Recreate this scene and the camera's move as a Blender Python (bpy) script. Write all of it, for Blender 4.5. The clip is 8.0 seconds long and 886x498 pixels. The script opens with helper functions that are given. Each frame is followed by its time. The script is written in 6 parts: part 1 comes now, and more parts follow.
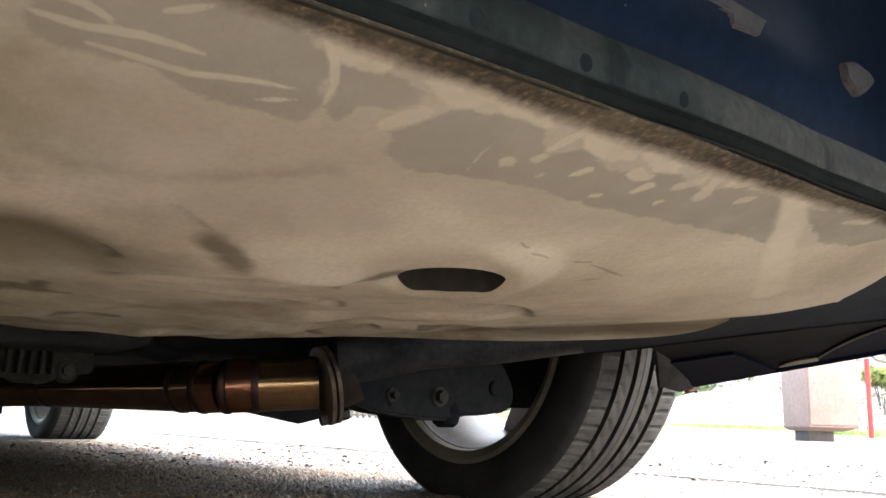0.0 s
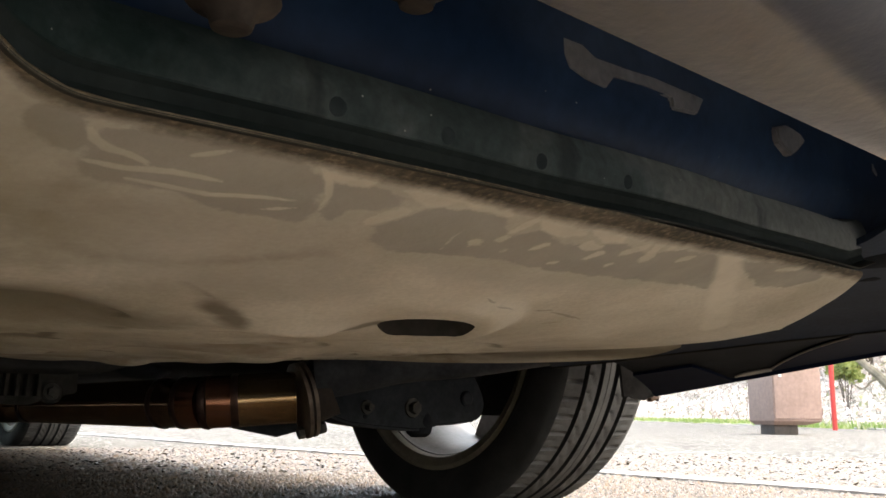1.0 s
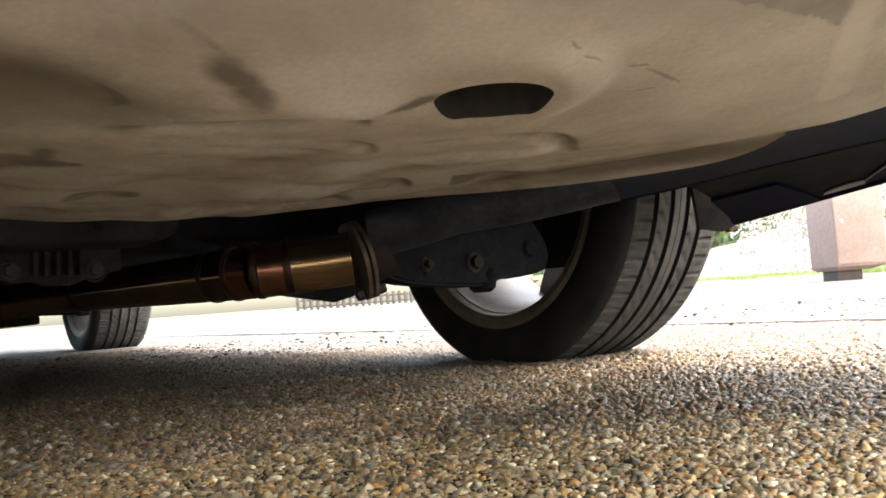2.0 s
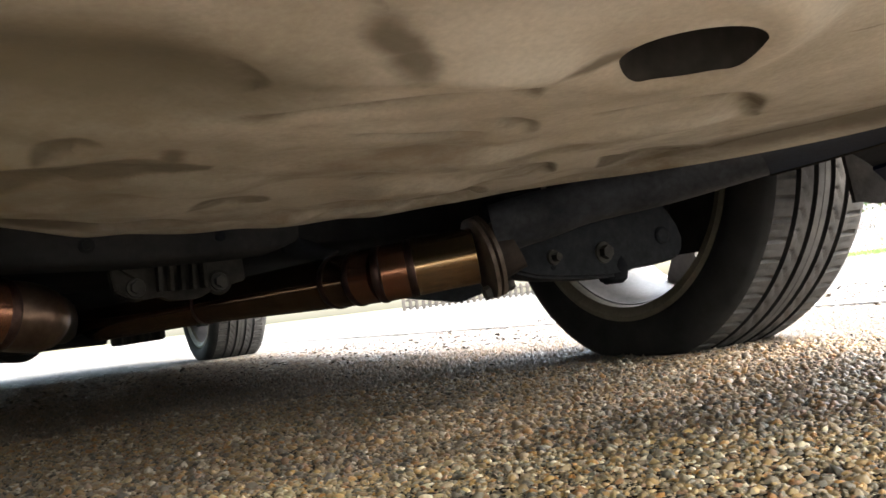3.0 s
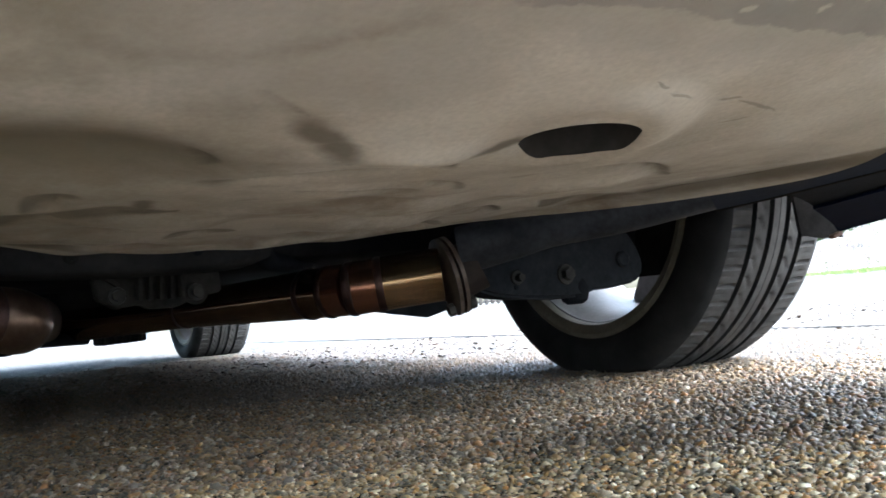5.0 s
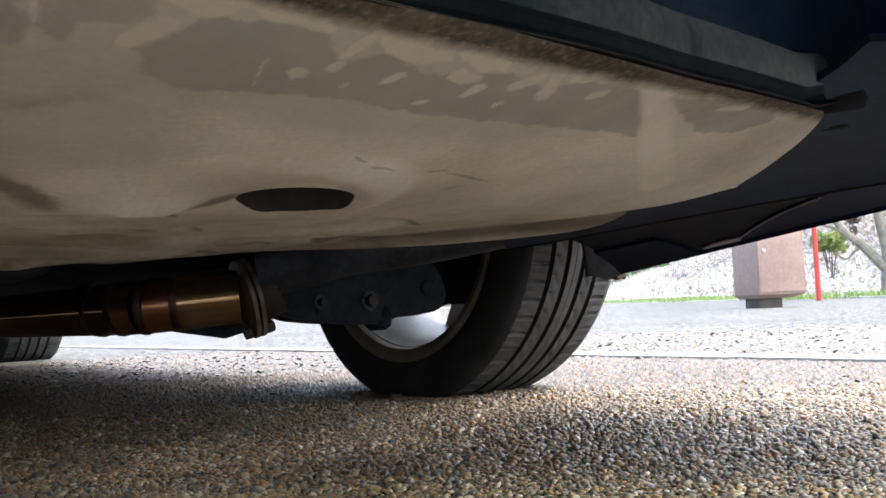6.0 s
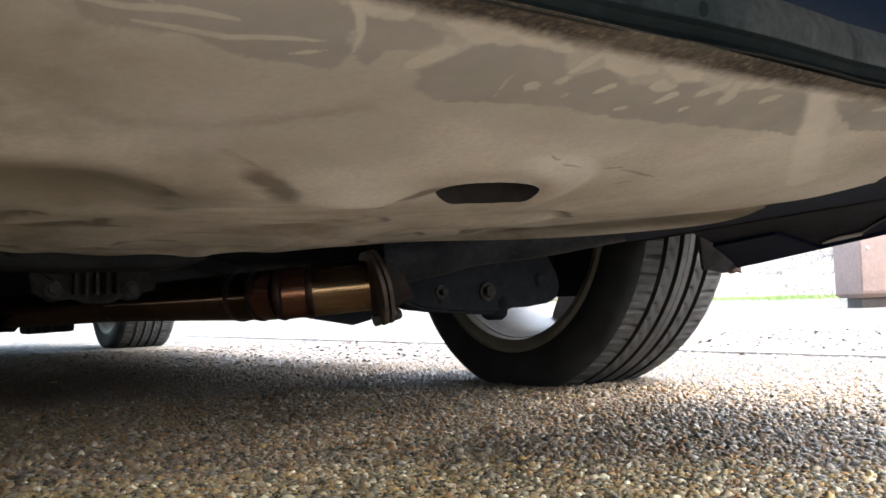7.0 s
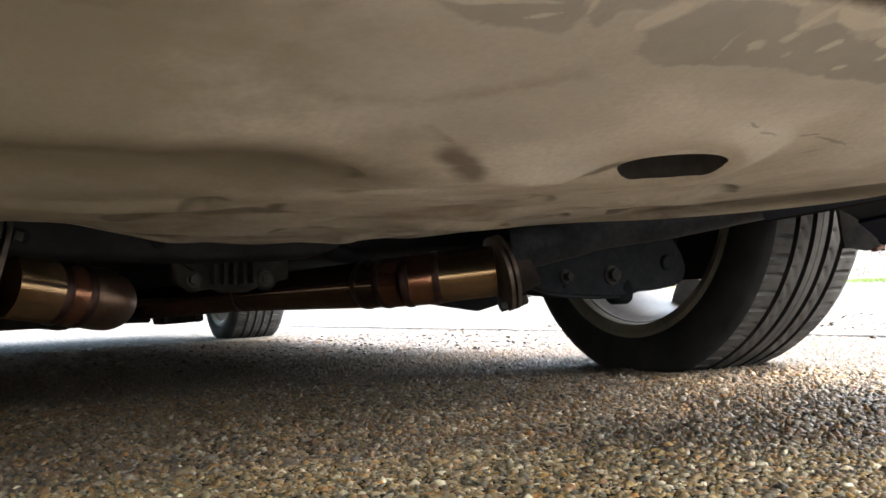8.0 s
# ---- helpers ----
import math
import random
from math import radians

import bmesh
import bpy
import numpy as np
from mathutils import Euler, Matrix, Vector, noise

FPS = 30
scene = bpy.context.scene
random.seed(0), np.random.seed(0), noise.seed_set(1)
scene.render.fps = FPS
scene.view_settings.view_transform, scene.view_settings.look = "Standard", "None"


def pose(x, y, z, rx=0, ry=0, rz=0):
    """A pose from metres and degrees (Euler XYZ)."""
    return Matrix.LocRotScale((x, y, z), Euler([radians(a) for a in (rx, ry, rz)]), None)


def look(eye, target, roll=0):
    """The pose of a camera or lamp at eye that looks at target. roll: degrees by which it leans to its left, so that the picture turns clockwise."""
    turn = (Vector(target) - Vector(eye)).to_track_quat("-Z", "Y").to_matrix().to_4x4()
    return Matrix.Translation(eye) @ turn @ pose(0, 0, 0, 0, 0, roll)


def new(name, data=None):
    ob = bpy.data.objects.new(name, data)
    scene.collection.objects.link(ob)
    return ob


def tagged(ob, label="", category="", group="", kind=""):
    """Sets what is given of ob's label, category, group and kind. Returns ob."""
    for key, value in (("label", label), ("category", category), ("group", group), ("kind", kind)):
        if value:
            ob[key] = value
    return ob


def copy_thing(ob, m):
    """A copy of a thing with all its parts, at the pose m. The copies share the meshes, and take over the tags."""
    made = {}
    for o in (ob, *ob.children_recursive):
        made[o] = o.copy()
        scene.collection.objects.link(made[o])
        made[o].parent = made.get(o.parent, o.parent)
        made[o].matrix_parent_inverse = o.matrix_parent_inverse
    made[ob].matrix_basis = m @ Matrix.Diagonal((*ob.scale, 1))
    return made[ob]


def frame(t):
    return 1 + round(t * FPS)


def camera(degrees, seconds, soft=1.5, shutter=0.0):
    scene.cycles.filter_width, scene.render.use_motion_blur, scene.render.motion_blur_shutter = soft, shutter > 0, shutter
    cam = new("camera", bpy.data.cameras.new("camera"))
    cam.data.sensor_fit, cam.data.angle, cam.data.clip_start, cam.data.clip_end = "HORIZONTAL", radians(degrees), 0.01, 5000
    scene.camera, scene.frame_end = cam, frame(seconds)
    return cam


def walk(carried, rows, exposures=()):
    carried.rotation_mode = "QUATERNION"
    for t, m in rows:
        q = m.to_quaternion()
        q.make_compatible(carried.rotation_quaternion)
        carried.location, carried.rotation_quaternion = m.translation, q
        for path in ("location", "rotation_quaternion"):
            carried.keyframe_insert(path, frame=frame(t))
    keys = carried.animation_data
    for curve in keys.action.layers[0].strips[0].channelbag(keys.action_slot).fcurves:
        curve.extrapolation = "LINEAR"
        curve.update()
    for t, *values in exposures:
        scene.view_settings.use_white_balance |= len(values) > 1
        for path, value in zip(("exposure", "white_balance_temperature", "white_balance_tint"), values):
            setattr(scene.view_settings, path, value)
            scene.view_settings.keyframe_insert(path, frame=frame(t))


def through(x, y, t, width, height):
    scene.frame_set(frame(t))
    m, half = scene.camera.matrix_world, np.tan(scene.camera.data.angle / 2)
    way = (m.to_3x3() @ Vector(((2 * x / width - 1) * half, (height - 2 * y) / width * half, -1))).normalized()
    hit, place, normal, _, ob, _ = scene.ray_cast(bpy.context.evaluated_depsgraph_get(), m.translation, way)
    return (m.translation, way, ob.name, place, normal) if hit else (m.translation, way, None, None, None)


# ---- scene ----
cam = camera(54.2, 8.0, 1.6, 0.1)
PATH = [
    (0, (0.035, 0.009, 0.126), (1.262, 1.541, 0.505), 1.5),
    (0.2, (0.019, -0.009, 0.130), (1.256, 1.514, 0.521), 1.4),
    (0.5, (-0.001, -0.026, 0.141), (1.244, 1.492, 0.523), 1.4),
    (1, (0.006, -0.023, 0.143), (1.287, 1.467, 0.517), 0.7),
    (1.5, (0.011, -0.018, 0.129), (1.303, 1.471, 0.467), -0.0),
    (1.7, (0.024, 0.001, 0.115), (1.324, 1.493, 0.402), -2.1),
    (1.8, (0.029, 0.012, 0.117), (1.303, 1.535, 0.357), -2.7),
    (2, (0.048, 0.044, 0.11), (1.259, 1.631, 0.22), -4.2),
    (2.1, (0.052, 0.052, 0.11), (1.223, 1.671, 0.199), -5.0),
    (2.2, (0.057, 0.06, 0.111), (1.188, 1.707, 0.205), -5.6),
    (3.3, (0.051, 0.105, 0.119), (1.027, 1.845, 0.253), -7.0),
    (3.5, (0.046, 0.1, 0.122), (0.969, 1.868, 0.267), -6.9),
    (4, (0.031, 0.101, 0.119), (0.891, 1.9, 0.268), -6.5),
    (4.5, (0.035, 0.096, 0.123), (0.933, 1.877, 0.267), -6.3),
    (4.8, (0.044, 0.065, 0.130), (0.989, 1.821, 0.274), -5.3),
    (5, (0.051, 0.043, 0.126), (1.088, 1.749, 0.254), -5.1),
    (5.2, (0.059, 0.031, 0.134), (1.179, 1.684, 0.255), -4.7),
    (6.3, (0.087, -0.003, 0.142), (1.425, 1.477, 0.278), -2.3),
    (6.5, (0.06, -0.002, 0.15), (1.349, 1.521, 0.284), -2.1),
    (7, (0.026, -0.007, 0.134), (1.192, 1.613, 0.263), -1.8),
    (7.3, (0.024, 0.004, 0.135), (1.100, 1.686, 0.254), -2.2),
    (7.5, (0.023, 0.005, 0.133), (1.056, 1.714, 0.244), -2.2),
    (8, (0.0, 0.021, 0.132), (0.985, 1.759, 0.243), -2.7),
]
EXPOSURES = [(0.0, 3.50, 6800, 6), (0.5, 3.48, 6600, 6), (1.0, 2.68, 7250, 5), (1.7, 2.9, 7300, 6), (2.2, 3.24, 7300, 6), (3.3, 3.42, 6950, 6),
             (4.0, 3.84, 6150, 6), (5.0, 3.20, 5850, 2), (6.3, 2.54, 6350, 6), (6.7, 2.70, 6450, 6), (7.2, 3.20, 6450, 5), (8.0, 3.12, 6800, 5)]
walk(cam, [(t, look(eye, target, roll)) for t, eye, target, roll in PATH], EXPOSURES)

# ---- light: bright hazy day ----
world = bpy.data.worlds.new("sky")
scene.world = world
world.use_nodes = True
wn, wl = world.node_tree.nodes, world.node_tree.links
wn.clear()
sky = wn.new("ShaderNodeTexSky")
sky.sky_type = "NISHITA"
sky.sun_disc = False
sky.sun_elevation, sky.sun_rotation = radians(52), radians(138)
sky.air_density, sky.dust_density, sky.ozone_density = 1.0, 3.5, 0.4
bg = wn.new("ShaderNodeBackground")
bg.inputs["Strength"].default_value = 0.15
wo = wn.new("ShaderNodeOutputWorld")
wl.new(sky.outputs[0], bg.inputs[0])
wl.new(bg.outputs[0], wo.inputs[0])
sun = new("sun", bpy.data.lights.new("sun", "SUN"))
sun.data.energy, sun.data.angle, sun.data.color = 1.1, radians(150), (1.0, 0.98, 0.955)
SUN_AZ, SUN_EL = radians(138), radians(52)
SUN_WAY = Vector((math.sin(SUN_AZ) * math.cos(SUN_EL), math.cos(SUN_AZ) * math.cos(SUN_EL), math.sin(SUN_EL)))
sun.matrix_world = look((SUN_WAY * 30)[:], (0, 0, 0))

# ---- materials ----
def nodes_of(name):
    m = bpy.data.materials.new(name)
    m.use_nodes = True
    nt = m.node_tree
    return m, nt, nt.nodes["Principled BSDF"], nt.links


def tex_noise(nt, scale, detail=4.0, rough=0.55, stretch=None, coord="Object"):
    co = nt.nodes.new("ShaderNodeTexCoord")
    n = nt.nodes.new("ShaderNodeTexNoise")
    n.inputs["Scale"].default_value, n.inputs["Detail"].default_value, n.inputs["Roughness"].default_value = scale, detail, rough
    if stretch:
        mp = nt.nodes.new("ShaderNodeMapping")
        mp.inputs["Scale"].default_value = stretch
        nt.links.new(co.outputs[coord], mp.inputs[0])
        nt.links.new(mp.outputs[0], n.inputs["Vector"])
    else:
        nt.links.new(co.outputs[coord], n.inputs["Vector"])
    return n


def ramp(nt, source, stops, interp="LINEAR"):
    r = nt.nodes.new("ShaderNodeValToRGB")
    r.color_ramp.interpolation = interp
    els = r.color_ramp.elements
    while len(els) < len(stops):
        els.new(0.5)
    for e, (p, c) in zip(els, stops):
        e.position, e.color = p, (*c, 1) if len(c) == 3 else c
    nt.links.new(source, r.inputs[0])
    return r


def mix(nt, fac, a, b, mode="MIX"):
    m = nt.nodes.new("ShaderNodeMix")
    m.data_type, m.blend_type = "RGBA", mode
    for sock, v in ((m.inputs[0], fac), (m.inputs[6], a), (m.inputs[7], b)):
        if isinstance(v, (int, float)):
            sock.default_value = v
        elif isinstance(v, tuple):
            sock.default_value = (*v, 1)
        else:
            nt.links.new(v, sock)
    return m.outputs[2]


def bump(nt, bsdf, height, strength, dist):
    b = nt.nodes.new("ShaderNodeBump")
    b.inputs["Strength"].default_value, b.inputs["Distance"].default_value = strength, dist
    nt.links.new(height, b.inputs["Height"])
    nt.links.new(b.outputs[0], bsdf.inputs["Normal"])
    return b


def surface(name, dark, light, rough, metal=0.0, scale=8.0, fine=90.0, bump_strength=0.2, bump_dist=0.001, rough_var=0.1, coat=0.0, stretch=None, shine=0.5, specks=0.0):
    """Two scales of mottling between two colours, with fine relief and uneven gloss."""
    m, nt, bsdf, ln = nodes_of(name)
    big = tex_noise(nt, scale, 5.0, 0.6, stretch)
    small = tex_noise(nt, fine, 3.0)
    c1 = ramp(nt, big.outputs[0], [(0.3, dark), (0.72, light)])
    c2 = ramp(nt, small.outputs[0], [(0.25, (0.62, 0.62, 0.62)), (0.75, (1.0, 1.0, 1.0))])
    colour = mix(nt, 0.7, c1.outputs[0], c2.outputs[0], "MULTIPLY")
    if specks:
        # stray grains of pale dust
        co = nt.nodes.new("ShaderNodeTexCoord")
        v = nt.nodes.new("ShaderNodeTexVoronoi")
        v.inputs["Scale"].default_value = specks
        ln.new(co.outputs["Object"], v.inputs["Vector"])
        near = ramp(nt, v.outputs["Distance"], [(0.018, (1, 1, 1)), (0.045, (0, 0, 0))])
        few = ramp(nt, v.outputs["Color"], [(0.62, (0, 0, 0)), (0.66, (1, 1, 1))])
        colour = mix(nt, mix(nt, 1.0, near.outputs[0], few.outputs[0], "MULTIPLY"), colour, (0.30, 0.30, 0.28))
    ln.new(colour, bsdf.inputs["Base Color"])
    bsdf.inputs["Metallic"].default_value = metal
    r = nt.nodes.new("ShaderNodeMapRange")
    r.inputs[3].default_value, r.inputs[4].default_value = max(rough - rough_var, 0.03), min(rough + rough_var, 1.0)
    ln.new(big.outputs[0], r.inputs[0])
    ln.new(r.outputs[0], bsdf.inputs["Roughness"])
    bsdf.inputs["Coat Weight"].default_value = coat
    bsdf.inputs["Specular IOR Level"].default_value = shine
    bsdf.inputs["Coat Roughness"].default_value = 0.05
    bump(nt, bsdf, small.outputs[0], bump_strength, bump_dist)
    return m


BLACK_PLASTIC = surface("black_plastic", (0.009, 0.0105, 0.014), (0.024, 0.0265, 0.032), 0.85, shine=0.02, scale=14, fine=260)
FLAP_GREY = surface("dusty_flap_plastic", (0.016, 0.016, 0.018), (0.045, 0.044, 0.045), 0.85, shine=0.1, scale=30, fine=180, bump_strength=0.5)
LINER_BLACK = surface("splash_liner_plastic", (0.011, 0.018, 0.034), (0.032, 0.046, 0.074), 0.75, shine=0.1, scale=10, fine=200)
DUSTY_BLACK = surface("dusty_black", (0.013, 0.0125, 0.012), (0.038, 0.035, 0.032), 0.9, shine=0.04, scale=9, fine=180)
BLUE_PAINT = surface("dark_blue_paint", (0.014, 0.018, 0.038), (0.022, 0.028, 0.058), 0.28, scale=5, fine=40, bump_strength=0.04, coat=1.0)
CHIN_PAINT = surface("dusty_blue_paint", (0.026, 0.030, 0.050), (0.045, 0.049, 0.073), 0.4, scale=5, fine=170, bump_strength=0.35, coat=0.9)
CHIN_PAINT.node_tree.nodes["Principled BSDF"].inputs["Coat Roughness"].default_value = 0.09
# near-black matt copy of the blue paint; shade is in its colour
BLUE_NEAR_BLACK = surface("near_black_blue_paint", (0.002, 0.0045, 0.013), (0.0045, 0.008, 0.022), 0.75, scale=9, fine=140, bump_strength=0.08, shine=0.02)
BLUE_WALL = surface("blue_bumper_inside", (0.009, 0.021, 0.052), (0.025, 0.052, 0.110), 0.34, scale=9, fine=140, bump_strength=0.08, shine=0.06, specks=110)
RIVET = surface("dusty_rivet", (0.016, 0.023, 0.026), (0.040, 0.050, 0.054), 0.8, shine=0.05, scale=40, fine=300)
CLIP_GREY = surface("grey_clip_plastic", (0.09, 0.085, 0.085), (0.17, 0.16, 0.155), 0.6, scale=30, fine=300, shine=0.3)
CAST = surface("cast_aluminium", (0.018, 0.0178, 0.0165), (0.058, 0.056, 0.050), 0.75, metal=0.0, shine=0.10, scale=45, fine=260, bump_strength=0.6)
STEEL_DARK = surface("oily_steel", (0.0105, 0.011, 0.012), (0.034, 0.034, 0.035), 0.75, metal=0.0, shine=0.06, scale=16, fine=150, bump_strength=0.3)
STEEL_BLUE = surface("painted_tube", (0.016, 0.019, 0.025), (0.085, 0.090, 0.102), 0.55, shine=0.14, metal=0.0, scale=20, fine=160, bump_strength=0.25)
CROSS_STEEL = surface("sealed_crossmember", (0.020, 0.021, 0.023), (0.048, 0.048, 0.049), 0.8, shine=0.06, scale=12, fine=140, bump_strength=0.4)
ARM_STEEL = surface("blue_black_steel", (0.014, 0.017, 0.021), (0.036, 0.041, 0.048), 0.70, shine=0.05, metal=0.0, scale=20, fine=160, bump_strength=0.25)
CLIP_BROWN = surface("grimy_clip_plastic", (0.026, 0.022, 0.020), (0.080, 0.068, 0.060), 0.7, scale=70, fine=300, shine=0.1)
CLIP_DARK = surface("dark_grey_clip_plastic", (0.13, 0.13, 0.145), (0.25, 0.245, 0.255), 0.65, scale=30, fine=300, shine=0.15)
BOLT_DARK = surface("oily_bolt_steel", (0.030, 0.030, 0.029), (0.085, 0.082, 0.074), 0.55, metal=0.3, scale=60, fine=300, shine=0.2)
FLANGE_STEEL = surface("flange_steel", (0.10, 0.078, 0.062), (0.27, 0.22, 0.18), 0.48, metal=0.6, scale=35, fine=220)
RUST_DARK = surface("burnt_header_steel", (0.022, 0.017, 0.015), (0.060, 0.044, 0.036), 0.7, metal=0.2, scale=30, fine=200, bump_strength=0.5)
RUST = surface("rusty_flange", (0.10, 0.055, 0.038), (0.24, 0.15, 0.105), 0.55, metal=0.6, scale=45, fine=240, bump_strength=0.4)
GOLD = surface("straw_gold_stainless", (0.37, 0.235, 0.12), (0.58, 0.40, 0.24), 0.165, metal=0.92, scale=14, fine=200, bump_strength=0.06, rough_var=0.06)
BRONZE = surface("bronze_tinted_stainless", (0.22, 0.14, 0.09), (0.40, 0.27, 0.17), 0.13, rough_var=0.05, metal=0.92, scale=18, fine=200, bump_strength=0.06)
BRONZE_DULL = surface("brown_stained_stainless", (0.15, 0.10, 0.075), (0.29, 0.20, 0.145), 0.34, metal=0.85, scale=24, fine=200, bump_strength=0.08)
COPPER = surface("copper_tinted_stainless", (0.30, 0.13, 0.08), (0.45, 0.22, 0.135), 0.22, rough_var=0.06, metal=0.88, scale=30, fine=200, bump_strength=0.06)
WELD = surface("burnt_weld_bead", (0.055, 0.035, 0.035), (0.14, 0.085, 0.07), 0.4, metal=0.9, scale=60, fine=400, bump_strength=0.6)
RIM_ALLOY = surface("dusty_alloy", (0.155, 0.150, 0.152), (0.25, 0.243, 0.245), 0.5, metal=0.2, scale=12, fine=120, bump_strength=0.1)
COLLAR = surface("dusty_collar", (0.018, 0.017, 0.016), (0.045, 0.041, 0.037), 0.9, scale=20, fine=160, shine=0.1)
RIM_LIP = surface("brake_dusted_lip", (0.13, 0.12, 0.09), (0.25, 0.23, 0.185), 0.5, metal=0.4, scale=14, fine=160)
UNDERBODY = surface("sealed_underbody", (0.014, 0.0145, 0.016), (0.034, 0.034, 0.035), 0.95, shine=0.02, scale=7, fine=120, bump_strength=0.5)
BOX_BROWN = surface("brown_powder_coat", (0.27, 0.178, 0.147), (0.37, 0.25, 0.21), 0.55, scale=2.5, fine=30, bump_strength=0.15)
PLINTH = surface("stained_concrete", (0.060, 0.046, 0.038), (0.13, 0.10, 0.085), 0.9, scale=9, fine=60, bump_strength=0.4)
POST_RED = surface("red_painted_steel", (0.50, 0.035, 0.03), (0.65, 0.06, 0.05), 0.45, scale=12, fine=90)
POST_WHITE = surface("white_reflector", (0.70, 0.69, 0.67), (0.82, 0.81, 0.79), 0.35, scale=12, fine=90)
PAINT_LINE = surface("worn_road_paint", (0.24, 0.235, 0.225), (0.60, 0.59, 0.57), 0.7, scale=14, fine=160, bump_strength=0.5)
CONCRETE = surface("pale_concrete", (0.34, 0.32, 0.28), (0.50, 0.48, 0.43), 0.85, scale=3, fine=60, bump_strength=0.4)
BARK = surface("bark", (0.07, 0.055, 0.045), (0.19, 0.155, 0.125), 0.9, scale=9, fine=70, bump_strength=0.8, bump_dist=0.01)
PALE_BARK = surface("pale_bark", (0.17, 0.145, 0.105), (0.36, 0.31, 0.24), 0.9, scale=9, fine=70, bump_strength=0.8, bump_dist=0.01)
BANK = surface("petal_strewn_bank", (0.13, 0.12, 0.085), (0.46, 0.435, 0.40), 0.95, scale=2.2, fine=14, bump_strength=0.8, bump_dist=0.03)
FENCE_WOOD = surface("weathered_fence", (0.045, 0.040, 0.036), (0.11, 0.10, 0.09), 0.85, scale=6, fine=60)
EARTH = surface("grassy_earth", (0.10, 0.12, 0.045), (0.26, 0.23, 0.14), 0.95, scale=1.2, fine=18, bump_strength=0.6, bump_dist=0.02)


def strip_material():
    """Black rubber, darker towards one end and greyer towards the other, with grit and scuffs."""
    m, nt, bsdf, ln = nodes_of("dusty_rubber_strip")
    co = nt.nodes.new("ShaderNodeTexCoord")
    sep = nt.nodes.new("ShaderNodeSeparateXYZ")
    ln.new(co.outputs["Object"], sep.inputs[0])
    big = tex_noise(nt, 16, 6, 0.68)
    along_x = nt.nodes.new("ShaderNodeMapRange")
    for i, v in zip((1, 2, 3, 4), (0.05, 0.40, -0.24, 0.30)):
        along_x.inputs[i].default_value = v
    ln.new(sep.outputs["X"], along_x.inputs[0])
    s = nt.nodes.new("ShaderNodeMath")
    ln.new(big.outputs[0], s.inputs[0])
    ln.new(along_x.outputs[0], s.inputs[1])
    dust = ramp(nt, s.outputs[0], [(0.28, (0.013, 0.024, 0.024)), (0.5, (0.052, 0.068, 0.070)), (0.78, (0.160, 0.172, 0.168))])
    fine = tex_noise(nt, 220, 4, 0.65)
    f = ramp(nt, fine.outputs[0], [(0.3, (0.66, 0.66, 0.66)), (0.7, (1.05, 1.05, 1.05))])
    colour = mix(nt, 0.85, dust.outputs[0], f.outputs[0], "MULTIPLY")
    # darker wet runs
    runs = tex_noise(nt, 30, 4, 0.6, (1.0, 0.35, 0.35))
    rr = ramp(nt, runs.outputs[0], [(0.56, (0, 0, 0)), (0.64, (1, 1, 1))])
    colour = mix(nt, mix(nt, 1.0, rr.outputs[0], (0.55, 0.55, 0.55), "MULTIPLY"), colour, (0.008, 0.011, 0.012))
    for size, low, high, tone in ((150, 0.55, 0.60, (0.34, 0.34, 0.32)), (60, 0.74, 0.78, (0.30, 0.29, 0.26))):
        v = nt.nodes.new("ShaderNodeTexVoronoi")
        v.inputs["Scale"].default_value = size
        ln.new(co.outputs["Object"], v.inputs["Vector"])
        near = ramp(nt, v.outputs["Distance"], [(0.028, (1, 1, 1)), (0.062, (0, 0, 0))])
        few = ramp(nt, v.outputs["Color"], [(low, (0, 0, 0)), (high, (1, 1, 1))])
        colour = mix(nt, mix(nt, 1.0, near.outputs[0], few.outputs[0], "MULTIPLY"), colour, tone)
    ln.new(colour, bsdf.inputs["Base Color"])
    r = ramp(nt, big.outputs[0], [(0.3, (0.5, 0.5, 0.5)), (0.7, (0.85, 0.85, 0.85))])
    ln.new(r.outputs[0], bsdf.inputs["Roughness"])
    bsdf.inputs["Specular IOR Level"].default_value = 0.10
    bump(nt, bsdf, fine.outputs[0], 0.25, 0.0008)
    return m


STRIP = strip_material()
# groove rubber darker than the strip: the groove's shadow is in this colour
GROOVE_SHADE = surface("shaded_groove_rubber", (0.010, 0.015, 0.016), (0.030, 0.038, 0.038), 0.7, scale=20, fine=200, shine=0.08)
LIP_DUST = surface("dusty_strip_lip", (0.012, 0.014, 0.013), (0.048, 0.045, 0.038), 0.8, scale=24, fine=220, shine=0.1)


def rubber_material():
    m, nt, bsdf, ln = nodes_of("tyre_rubber")
    big = tex_noise(nt, 16, 5, 0.6)
    small = tex_noise(nt, 260, 3)
    c = ramp(nt, big.outputs[0], [(0.3, (0.0125, 0.0138, 0.0155)), (0.75, (0.030, 0.0315, 0.0335))])
    ln.new(c.outputs[0], bsdf.inputs["Base Color"])
    bsdf.inputs["Roughness"].default_value = 0.82
    bsdf.inputs["Specular IOR Level"].default_value = 0.15
    bump(nt, bsdf, small.outputs[0], 0.25, 0.0006)
    return m


